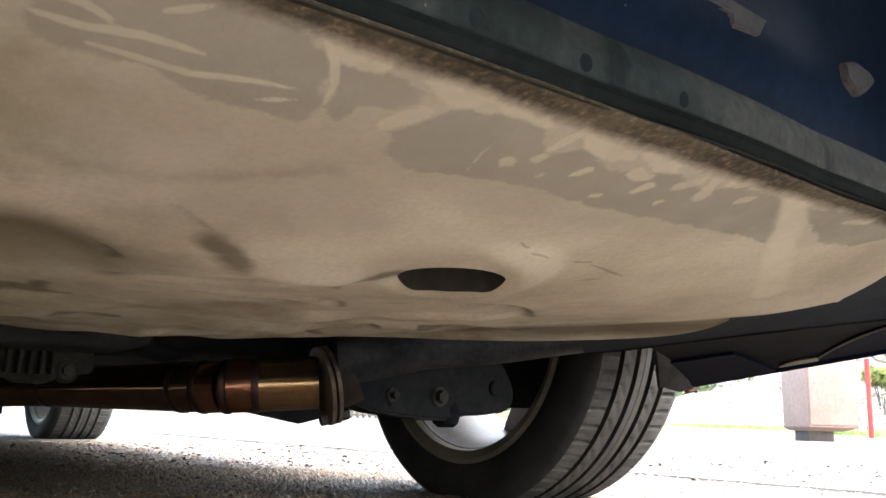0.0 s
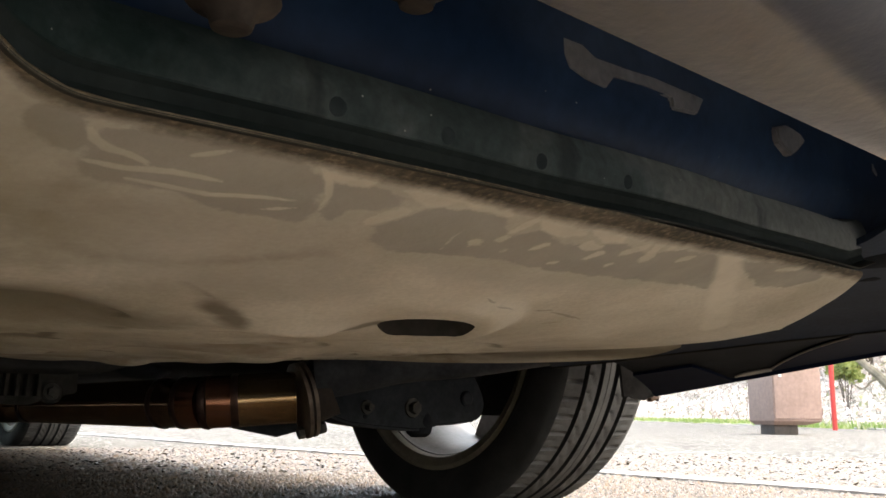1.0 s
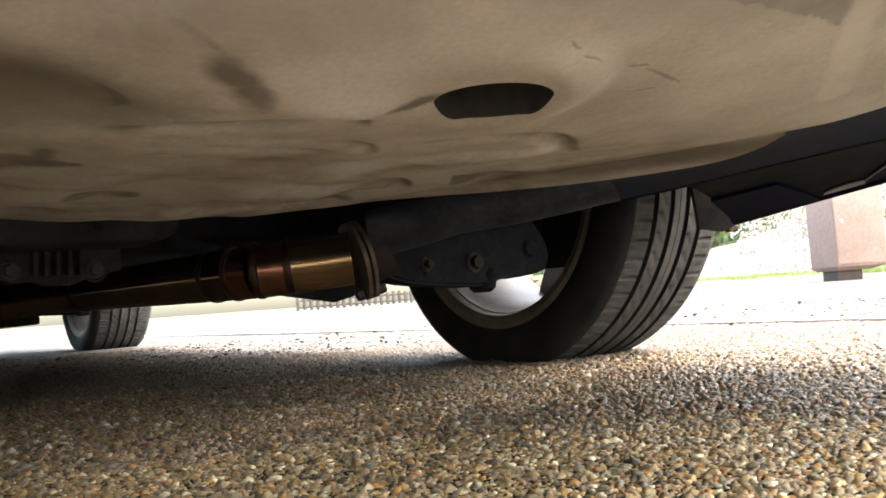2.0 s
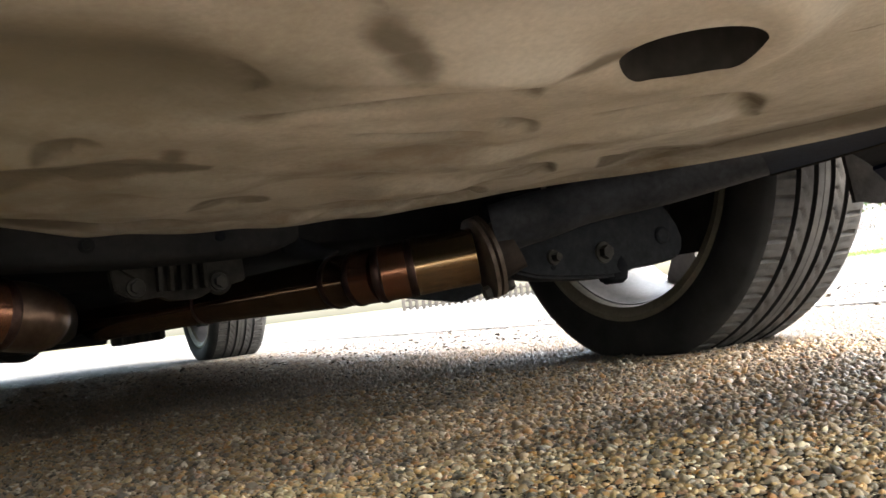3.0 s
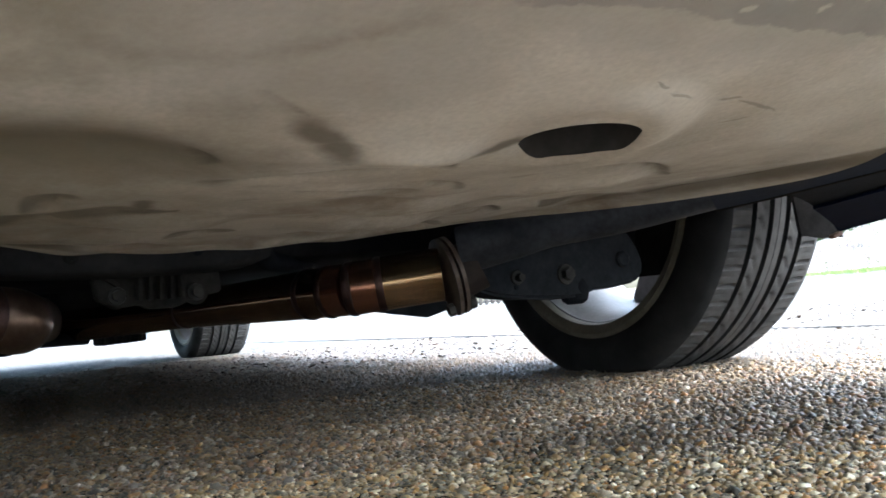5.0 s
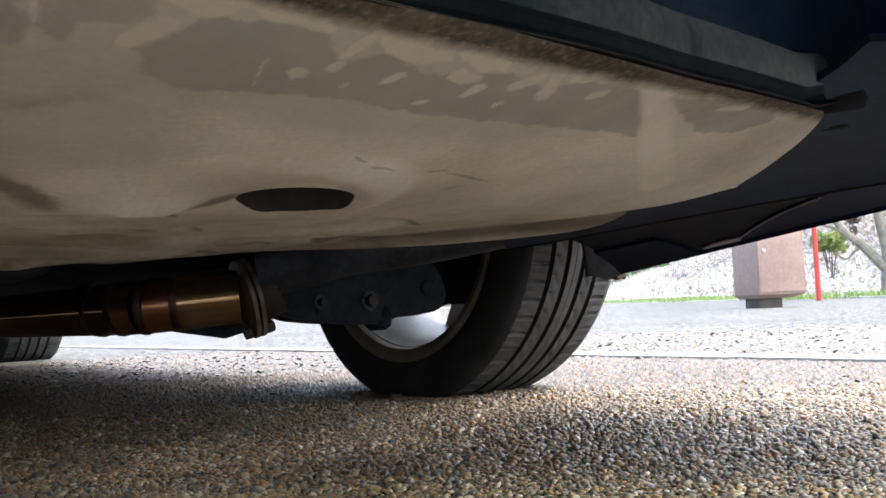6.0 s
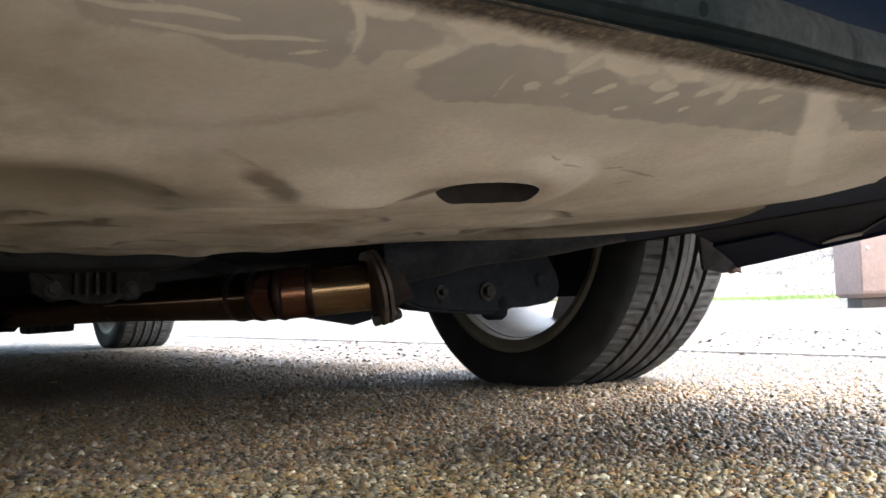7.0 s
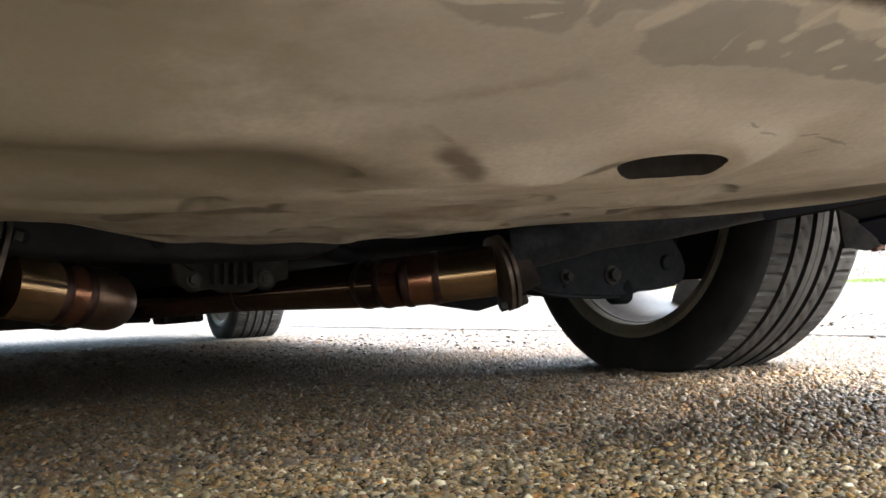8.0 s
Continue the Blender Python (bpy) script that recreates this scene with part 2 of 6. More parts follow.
def tread_material():
    m, nt, bsdf, ln = nodes_of("dusty_tread")
    big = tex_noise(nt, 22, 6, 0.65)
    small = tex_noise(nt, 320, 3)
    c = ramp(nt, big.outputs[0], [(0.28, (0.036, 0.037, 0.038)), (0.72, (0.090, 0.090, 0.090))])
    ln.new(c.outputs[0], bsdf.inputs["Base Color"])
    bsdf.inputs["Roughness"].default_value = 0.88
    bsdf.inputs["Specular IOR Level"].default_value = 0.2
    bump(nt, bsdf, small.outputs[0], 0.4, 0.0008)
    return m


RUBBER, TREAD = rubber_material(), tread_material()


def tray_material():
    """Pale dust on a felt-like tray, rubbed away in patches and streaks near the leading edge."""
    m, nt, bsdf, ln = nodes_of("dusty_tray")
    co = nt.nodes.new("ShaderNodeTexCoord")
    sep = nt.nodes.new("ShaderNodeSeparateXYZ")
    ln.new(co.outputs["Object"], sep.inputs[0])
    cloud = tex_noise(nt, 9, 6, 0.6)
    grain = tex_noise(nt, 420, 3)
    dust = ramp(nt, cloud.outputs[0], [(0.32, (0.425, 0.383, 0.312)), (0.5, (0.55, 0.507, 0.432)), (0.7, (0.63, 0.588, 0.513))])
    speck = ramp(nt, grain.outputs[0], [(0.3, (0.80, 0.80, 0.80)), (0.7, (1.0, 1.0, 1.0))])
    base = mix(nt, 0.8, dust.outputs[0], speck.outputs[0], "MULTIPLY")
    # wiped patches, pale leftovers and scratches, each with its own outline
    wob1, wob2 = tex_noise(nt, 42, 4, 0.6), tex_noise(nt, 90, 3, 0.6)

    def warped(scale, amount, source):
        n = nt.nodes.new("ShaderNodeTexNoise")
        n.inputs["Scale"].default_value, n.inputs["Detail"].default_value = scale, 3.0
        ln.new(source, n.inputs["Vector"])
        off = nt.nodes.new("ShaderNodeVectorMath")
        off.operation = "MULTIPLY_ADD"
        off.inputs[1].default_value = (amount, amount, 0.0)
        ln.new(n.outputs["Color"], off.inputs[0])
        ln.new(source, off.inputs[2])
        back = nt.nodes.new("ShaderNodeVectorMath")
        back.operation = "SUBTRACT"
        back.inputs[1].default_value = (amount / 2, amount / 2, 0.0)
        ln.new(off.outputs[0], back.inputs[0])
        return back.outputs[0]

    bent = warped(80, 0.007, warped(18, 0.022, co.outputs["Object"]))
    bent_fine = warped(110, 0.003, warped(26, 0.014, co.outputs["Object"]))

    def marks(spots, noise_node, wobble, sharp, where=None):
        """Union of soft-edged ellipses: x, y, half length, half width, turn."""
        total = None
        for cx, cy, ax, ay, turn in spots:
            mp = nt.nodes.new("ShaderNodeMapping")
            mp.vector_type = "TEXTURE"
            mp.inputs["Location"].default_value = (cx, cy, 0.2)
            mp.inputs["Rotation"].default_value = (0, 0, turn)
            mp.inputs["Scale"].default_value = (ax, ay, 1.0)
            ln.new(where or bent, mp.inputs[0])
            size = nt.nodes.new("ShaderNodeVectorMath")
            size.operation = "LENGTH"
            ln.new(mp.outputs[0], size.inputs[0])
            add = nt.nodes.new("ShaderNodeMath")
            add.operation = "MULTIPLY_ADD"
            add.inputs[1].default_value = wobble
            ln.new(noise_node.outputs[0], add.inputs[0])
            ln.new(size.outputs["Value"], add.inputs[2])
            mr = nt.nodes.new("ShaderNodeMapRange")
            mr.interpolation_type = "SMOOTHSTEP"
            for i, v in zip((1, 2, 3, 4), (1.0 + wobble / 2 + sharp, 1.0 + wobble / 2 - sharp, 0.0, 1.0)):
                mr.inputs[i].default_value = v
            ln.new(add.outputs[0], mr.inputs[0])
            if total is None:
                total = mr.outputs[0]
            else:
                mx = nt.nodes.new("ShaderNodeMath")
                mx.operation = "MAXIMUM"
                ln.new(total, mx.inputs[0])
                ln.new(mr.outputs[0], mx.inputs[1])
                total = mx.outputs[0]
        return total

    def scaled(v, k):
        s = nt.nodes.new("ShaderNodeMath")
        s.operation = "MULTIPLY"
        s.inputs[1].default_value = k
        ln.new(v, s.inputs[0])
        return s.outputs[0]

    haze = marks([(0.080, 0.185, 0.120, 0.050, 0.2), (0.120, 0.225, 0.080, 0.040, 0.3), (0.26, 0.195, 0.15, 0.030, 0.0), (0.02, 0.19, 0.05, 0.05, 0.0)], wob1, 1.0, 0.35)
    base = mix(nt, scaled(haze, 0.55), base, (0.345, 0.322, 0.280))
    patchy = tex_noise(nt, 34, 5, 0.65)

    def broken(v, low, high):
        """Let a mark come and go with the cloudiness."""
        r = nt.nodes.new("ShaderNodeMapRange")
        for i, q in zip((1, 2, 3, 4), (0.34, 0.62, low, high)):
            r.inputs[i].default_value = q
        ln.new(patchy.outputs[0], r.inputs[0])
        k = nt.nodes.new("ShaderNodeMath")
        k.operation = "MULTIPLY"
        ln.new(v, k.inputs[0])
        ln.new(r.outputs[0], k.inputs[1])
        return k.outputs[0]

    ragged_a, ragged_b = tex_noise(nt, 75, 4, 0.6), tex_noise(nt, 260, 4, 0.65)

    def inside(field, soft_edge, coarse, fine):
        """Where a mark's field, in millimetres from its outline, lies inside a ragged edge."""
        at = nt.nodes.new("ShaderNodeAttribute")
        at.attribute_name = field
        value = at.outputs["Fac"]
        for source, k in ((ragged_a, coarse), (ragged_b, fine)):
            centred = nt.nodes.new("ShaderNodeMath")
            centred.operation = "MULTIPLY_ADD"
            centred.inputs[1].default_value, centred.inputs[2].default_value = k, -k / 2
            ln.new(source.outputs[0], centred.inputs[0])
            add = nt.nodes.new("ShaderNodeMath")
            ln.new(value, add.inputs[0])
            ln.new(centred.outputs[0], add.inputs[1])
            value = add.outputs[0]
        mr = nt.nodes.new("ShaderNodeMapRange")
        mr.interpolation_type = "SMOOTHSTEP"
        for i, v in zip((1, 2, 3, 4), (soft_edge, -soft_edge, 0.0, 1.0)):
            mr.inputs[i].default_value = v
        ln.new(value, mr.inputs[0])
        return mr.outputs[0]

    base = mix(nt, broken(inside("drip_mm", 6.0, 16.0, 6.0), 0.08, 0.62), base, (0.225, 0.192, 0.138))
    base = mix(nt, broken(inside("wiped_mm", 1.2, 9.0, 4.5), 0.62, 0.96), base, (0.262, 0.247, 0.217))
    base = mix(nt, broken(inside("pale_mm", 0.9, 7.0, 4.0), 0.40, 0.90), base, (0.52, 0.475, 0.396))
    base = mix(nt, broken(inside("streak_mm", 0.45, 1.2, 1.0), 0.45, 0.85), base, (0.52, 0.478, 0.402))
    base = mix(nt, broken(inside("wash_mm", 3.0, 5.0, 3.0), 0.35, 0.70), base, (0.66, 0.615, 0.535))
    gouges = marks([(0.259, 0.240, 0.005, 0.0007, 0.2), (0.274, 0.246, 0.007, 0.0010, 0.3), (0.306, 0.251, 0.005, 0.0009, -0.3), (0.328, 0.257, 0.017, 0.0009, 0.3), (0.330, 0.270, 0.007, 0.0008, -0.55)], wob2, 0.8, 0.3, bent_fine)
    base = mix(nt, scaled(gouges, 0.42), base, (0.09, 0.075, 0.055))
    # brown grime along the joint with the strip
    rim = nt.nodes.new("ShaderNodeMapRange")
    for i, v in zip((1, 2, 3, 4), (0.1590, 0.1470, 0.0, 1.0)):
        rim.inputs[i].default_value = v
    slant = nt.nodes.new("ShaderNodeMath")
    slant.operation = "MULTIPLY_ADD"
    slant.inputs[1].default_value = -0.074
    ln.new(sep.outputs["X"], slant.inputs[0])
    ln.new(sep.outputs["Y"], slant.inputs[2])
    curl = nt.nodes.new("ShaderNodeMapRange")
    for i, v in zip((1, 2, 3, 4), (0.062, 0.027, 0.0, 0.035)):
        curl.inputs[i].default_value = v
    ln.new(sep.outputs["X"], curl.inputs[0])
    sq = nt.nodes.new("ShaderNodeMath")
    sq.operation = "MULTIPLY"
    ln.new(curl.outputs[0], sq.inputs[0])
    ln.new(curl.outputs[0], sq.inputs[1])
    bowed = nt.nodes.new("ShaderNodeMath")
    bowed.operation = "MULTIPLY_ADD"
    bowed.inputs[1].default_value = 30.0
    ln.new(sq.outputs[0], bowed.inputs[0])
    ln.new(slant.outputs[0], bowed.inputs[2])
    ln.new(bowed.outputs[0], rim.inputs[0])
    gn = tex_noise(nt, 95, 5, 0.75)
    g1 = nt.nodes.new("ShaderNodeMath")
    g1.operation = "MULTIPLY_ADD"
    g1.inputs[1].default_value = 0.6
    ln.new(gn.outputs[0], g1.inputs[0])
    ln.new(rim.outputs[0], g1.inputs[2])
    g2 = ramp(nt, g1.outputs[0], [(0.52, (0, 0, 0)), (0.98, (1, 1, 1))])
    crumbs = tex_noise(nt, 330, 3, 0.6)
    cr = ramp(nt, crumbs.outputs[0], [(0.40, (0.026, 0.020, 0.013)), (0.58, (0.065, 0.050, 0.031)), (0.70, (0.15, 0.12, 0.08))])
    base = mix(nt, g2.outputs[0], base, cr.outputs[0])
    # brownish blotches; thicker towards the rear to paint in the weaker light there
    blot = tex_noise(nt, 15, 7, 0.68)
    blot_r = ramp(nt, blot.outputs[0], [(0.46, (0, 0, 0)), (0.66, (1, 1, 1))])
    aft = nt.nodes.new("ShaderNodeMapRange")
    for i, v in zip((1, 2, 3, 4), (0.28, 0.40, 0.20, 0.95)):
        aft.inputs[i].default_value = v
    ln.new(sep.outputs["Y"], aft.inputs[0])
    bk = nt.nodes.new("ShaderNodeMath")
    bk.operation = "MULTIPLY"
    ln.new(blot_r.outputs[0], bk.inputs[0])
    ln.new(aft.outputs[0], bk.inputs[1])
    base = mix(nt, bk.outputs[0], base, (0.270, 0.222, 0.168))
    soft_bowl = tex_noise(nt, 20, 5, 0.65)
    # bowl: olive film with its shade painted in; then olive over the far side
    bowl_tone = marks([(0.080, 0.322, 0.070, 0.032, 0.10), (0.030, 0.320, 0.100, 0.032, 0.05), (-0.06, 0.325, 0.12, 0.036, 0.0)], soft_bowl, 0.8, 0.50, bent_fine)
    base = mix(nt, scaled(bowl_tone, 0.82), base, (0.100, 0.090, 0.060))
    far_olive = marks([(0.020, 0.430, 0.120, 0.150, 0.0), (0.000, 0.240, 0.080, 0.080, 0.2), (-0.08, 0.35, 0.12, 0.20, 0.0)], wob1, 1.0, 0.6)
    base = mix(nt, scaled(far_olive, 0.74), base, (0.215, 0.185, 0.120))
    # shade of the hollows and creases painted in, mixed with some oily grime
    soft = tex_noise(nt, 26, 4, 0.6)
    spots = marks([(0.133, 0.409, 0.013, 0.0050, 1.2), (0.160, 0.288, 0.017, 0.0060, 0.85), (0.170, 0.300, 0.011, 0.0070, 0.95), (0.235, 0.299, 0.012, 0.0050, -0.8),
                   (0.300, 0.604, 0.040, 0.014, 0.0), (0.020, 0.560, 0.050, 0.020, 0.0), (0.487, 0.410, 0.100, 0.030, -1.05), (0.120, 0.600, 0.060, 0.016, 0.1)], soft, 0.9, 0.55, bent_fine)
    folded = broken(inside("fold_shade_mm", 5.5, 7.0, 3.0), 0.55, 1.0)
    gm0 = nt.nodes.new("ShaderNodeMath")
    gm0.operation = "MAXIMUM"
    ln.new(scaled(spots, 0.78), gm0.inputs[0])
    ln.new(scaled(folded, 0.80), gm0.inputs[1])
    grime_shade = gm0.outputs[0]
    base = mix(nt, grime_shade, base, (0.098, 0.080, 0.054))
    ln.new(base, bsdf.inputs["Base Color"])
    bsdf.inputs["Roughness"].default_value = 0.88
    h = nt.nodes.new("ShaderNodeMath")
    h.operation = "ADD"
    ln.new(grain.outputs[0], h.inputs[0])
    ln.new(cloud.outputs[0], h.inputs[1])
    bump(nt, bsdf, h.outputs[0], 0.14, 0.0010)
    return m


TRAY = tray_material()


def asphalt_material():
    m, nt, bsdf, ln = nodes_of("pebbled_asphalt")
    co = nt.nodes.new("ShaderNodeTexCoord")
    v = nt.nodes.new("ShaderNodeTexVoronoi")
    v.inputs["Scale"].default_value = 80
    ln.new(co.outputs["Object"], v.inputs["Vector"])
    big = tex_noise(nt, 0.7, 5, 0.6)
    hue = ramp(nt, v.outputs["Color"], [(0.1, (0.075, 0.073, 0.070)), (0.4, (0.185, 0.180, 0.172)), (0.65, (0.285, 0.278, 0.266)), (0.9, (0.52, 0.505, 0.485))])
    gap = ramp(nt, v.outputs["Distance"], [(0.45, (1, 1, 1)), (0.85, (0.4, 0.4, 0.4))])
    c = mix(nt, 1.0, hue.outputs[0], gap.outputs[0], "MULTIPLY")
    wear0 = ramp(nt, big.outputs[0], [(0.3, (0.8, 0.8, 0.8)), (0.7, (1.0, 1.0, 1.0))])
    dabs = tex_noise(nt, 26, 3, 0.7)
    dabs_r = ramp(nt, dabs.outputs[0], [(0.38, (0.52, 0.51, 0.50)), (0.56, (1.0, 1.0, 1.0))])
    wear = nt.nodes.new("ShaderNodeMix")
    wear.data_type, wear.blend_type = "RGBA", "MULTIPLY"
    wear.inputs[0].default_value = 1.0
    ln.new(wear0.outputs[0], wear.inputs[6])
    ln.new(dabs_r.outputs[0], wear.inputs[7])
    # near-black base between the pebbles, within about 2 m and behind the nose
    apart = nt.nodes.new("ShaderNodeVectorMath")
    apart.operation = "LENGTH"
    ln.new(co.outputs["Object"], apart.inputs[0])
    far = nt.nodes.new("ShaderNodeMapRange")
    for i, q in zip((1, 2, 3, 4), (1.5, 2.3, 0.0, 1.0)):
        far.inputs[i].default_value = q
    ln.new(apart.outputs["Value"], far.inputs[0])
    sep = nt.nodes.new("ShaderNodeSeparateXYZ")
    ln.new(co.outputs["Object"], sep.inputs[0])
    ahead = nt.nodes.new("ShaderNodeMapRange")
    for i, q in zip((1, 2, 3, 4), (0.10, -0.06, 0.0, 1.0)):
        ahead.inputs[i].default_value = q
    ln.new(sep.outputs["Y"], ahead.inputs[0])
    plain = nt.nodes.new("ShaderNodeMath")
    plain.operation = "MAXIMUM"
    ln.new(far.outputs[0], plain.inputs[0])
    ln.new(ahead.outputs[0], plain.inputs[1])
    near_base = mix(nt, dabs.outputs[0], (0.010, 0.009, 0.008), (0.032, 0.029, 0.025))
    ln.new(mix(nt, plain.outputs[0], near_base, mix(nt, 1.0, c, wear.outputs[2], "MULTIPLY")), bsdf.inputs["Base Color"])
    bsdf.inputs["Roughness"].default_value = 0.95
    bsdf.inputs["Specular IOR Level"].default_value = 0.08
    inv = nt.nodes.new("ShaderNodeMath")
    inv.operation = "MULTIPLY"
    inv.inputs[1].default_value = -1.0
    ln.new(v.outputs["Distance"], inv.inputs[0])
    bump(nt, bsdf, inv.outputs[0], 0.8, 0.004)
    return m


def pebble_material(name, grey, tone, cool=1.0):
    m, nt, bsdf, ln = nodes_of(name)
    g = nt.nodes.new("ShaderNodeNewGeometry")
    hue = ramp(nt, g.outputs["Random Per Island"], [(0.0, (0.07, 0.068, 0.065)), (0.13, (0.17, 0.16, 0.145)), (0.28, (0.33, 0.235, 0.125)), (0.40, (0.26, 0.25, 0.235)), (0.5, (0.46, 0.31, 0.14)),
                                                     (0.60, (0.22, 0.215, 0.21)), (0.72, (0.50, 0.40, 0.25)), (0.80, (0.42, 0.22, 0.08)), (0.86, (0.33, 0.22, 0.17)), (0.93, (0.55, 0.50, 0.42)), (1.0, (0.80, 0.77, 0.70))])
    n = tex_noise(nt, 320, 4, 0.6)
    s = ramp(nt, n.outputs[0], [(0.25, (0.76 * tone, 0.72 * tone, 0.72 * tone * cool)), (0.75, (1.10 * tone, 1.05 * tone, 1.05 * tone * cool))])
    ln.new(mix(nt, 1.0, mix(nt, grey, hue.outputs[0], (0.235, 0.228, 0.214)), s.outputs[0], "MULTIPLY"), bsdf.inputs["Base Color"])
    bsdf.inputs["Roughness"].default_value = 0.46
    bsdf.inputs["Specular IOR Level"].default_value = 0.45
    bump(nt, bsdf, n.outputs[0], 0.3, 0.0008)
    return m


ASPHALT, PEBBLES = asphalt_material(), pebble_material("river_pebbles", 0.0, 1.18)
# tone per ring carries light: brighter near the nose, dimmed under the car
PEBBLES_BRIGHT = pebble_material("bright_pebbles", 0.0, 1.28, 0.84)
PEBBLES_MID = pebble_material("dimmed_pebbles", 0.08, 0.80, 0.95)
PEBBLES_FAR = pebble_material("far_pebbles", 0.50, 0.62)


def leaf_material(name, stops, rough=0.6, through=0.35):
    m, nt, bsdf, ln = nodes_of(name)
    g = nt.nodes.new("ShaderNodeNewGeometry")
    c = ramp(nt, g.outputs["Random Per Island"], stops)
    ln.new(c.outputs[0], bsdf.inputs["Base Color"])
    bsdf.inputs["Roughness"].default_value = rough
    bsdf.inputs["Transmission Weight"].default_value = 0.0
    tr = nt.nodes.new("ShaderNodeBsdfTranslucent")
    ln.new(c.outputs[0], tr.inputs[0])
    ms = nt.nodes.new("ShaderNodeMixShader")
    ms.inputs[0].default_value = through
    ln.new(bsdf.outputs[0], ms.inputs[1])
    ln.new(tr.outputs[0], ms.inputs[2])
    ln.new(ms.outputs[0], nt.nodes["Material Output"].inputs[0])
    return m


TWIG = surface("twigs", (0.06, 0.05, 0.042), (0.16, 0.135, 0.11), 0.9, scale=6, fine=40)
BLOSSOM = leaf_material("blossom", [(0.0, (0.52, 0.44, 0.42)), (0.35, (0.68, 0.62, 0.59)), (0.72, (0.78, 0.735, 0.71)), (0.86, (0.48, 0.40, 0.36)), (0.94, (0.26, 0.22, 0.18)), (1.0, (0.26, 0.29, 0.13))])
EVERGREEN = leaf_material("evergreen", [(0.0, (0.05, 0.085, 0.035)), (0.6, (0.10, 0.15, 0.065)), (1.0, (0.20, 0.25, 0.11))])
BUSH_LEAF = leaf_material("bush_leaf", [(0.0, (0.16, 0.20, 0.06)), (0.6, (0.30, 0.34, 0.11)), (1.0, (0.46, 0.45, 0.20))])
GRASS = leaf_material("grass", [(0.0, (0.12, 0.20, 0.05)), (0.6, (0.22, 0.32, 0.09)), (1.0, (0.42, 0.42, 0.20))])

# ---- building helpers ----
def finish(name, bm, material, smooth=True):
    me = bpy.data.meshes.new(name)
    bm.normal_update()
    bm.to_mesh(me)
    bm.free()
    me.materials.append(material)
    if smooth:
        for p in me.polygons:
            p.use_smooth = True
        me.set_sharp_from_angle(angle=radians(38))
    return me


def part(name, bm, material, parent, label="", smooth=True):
    """One mesh object under a thing or under a part."""
    ob = new(name, finish(name, bm, material, smooth))
    ob.parent = parent
    if label:
        ob["label"] = label
    return ob


def fast_mesh(name, verts, faces, material):
    """Many alike faces at once: verts (n, 3), faces (m, k)."""
    me = bpy.data.meshes.new(name)
    n, m, k = len(verts), len(faces), faces.shape[1]
    me.vertices.add(n)
    me.vertices.foreach_set("co", verts.astype(np.float32).ravel())
    me.loops.add(m * k)
    me.loops.foreach_set("vertex_index", faces.astype(np.int32).ravel())
    me.polygons.add(m)
    me.polygons.foreach_set("loop_start", np.arange(0, m * k, k, dtype=np.int32))
    me.polygons.foreach_set("use_smooth", np.ones(m, dtype=bool))
    me.update(calc_edges=True)
    me.validate()
    me.materials.append(material)
    return me


def box_bm(size, at=(0, 0, 0), bevel=0.0, turn=(0, 0, 0), bm=None):
    own = bmesh.new()
    bmesh.ops.create_cube(own, size=1.0, matrix=pose(*at, *turn) @ Matrix.Diagonal((*size, 1)))
    if bevel > 0:
        bmesh.ops.bevel(own, geom=own.edges[:], offset=bevel, segments=2, affect="EDGES", profile=0.6)
    if bm is None:
        return own
    me = bpy.data.meshes.new("tmp")
    own.to_mesh(me)
    own.free()
    bm.from_mesh(me)
    bpy.data.meshes.remove(me)
    return bm


def smooth_line(points, steps=8):
    """Catmull-Rom through points (any dimension)."""
    p = [np.array(q, float) for q in points]
    p = [2 * p[0] - p[1]] + p + [2 * p[-1] - p[-2]]
    out = []
    for i in range(1, len(p) - 2):
        for s in range(steps):
            t = s / steps
            out.append(0.5 * (2 * p[i] + (p[i + 1] - p[i - 1]) * t + (2 * p[i - 1] - 5 * p[i] + 4 * p[i + 1] - p[i + 2]) * t * t
                              + (3 * p[i] - p[i - 1] - 3 * p[i + 1] + p[i + 2]) * t ** 3))
    out.append(p[-2])
    return out


def tube_bm(points, radii, segs=24, caps=True, bm=None):
    """A round tube along points, with a radius at each."""
    bm = bm or bmesh.new()
    pts = [Vector(p) for p in points]
    rings = []
    side = None
    for i, p in enumerate(pts):
        t = (pts[min(i + 1, len(pts) - 1)] - pts[max(i - 1, 0)]).normalized()
        if side is None:
            side = t.cross(Vector((0, 0, 1)))
            if side.length < 0.1:
                side = t.cross(Vector((1, 0, 0)))
        side = (side - t * side.dot(t)).normalized()
        up = side.cross(t)
        r = radii[i] if isinstance(radii, (list, tuple, np.ndarray)) else radii
        rings.append([bm.verts.new(p + (side * math.cos(a) + up * math.sin(a)) * r) for a in (2 * math.pi * k / segs for k in range(segs))])
    for a, b in zip(rings, rings[1:]):
        for k in range(segs):
            bm.faces.new((a[k], a[(k + 1) % segs], b[(k + 1) % segs], b[k]))
    if caps:
        bm.faces.new(rings[0][::-1])
        bm.faces.new(rings[-1])
    return bm


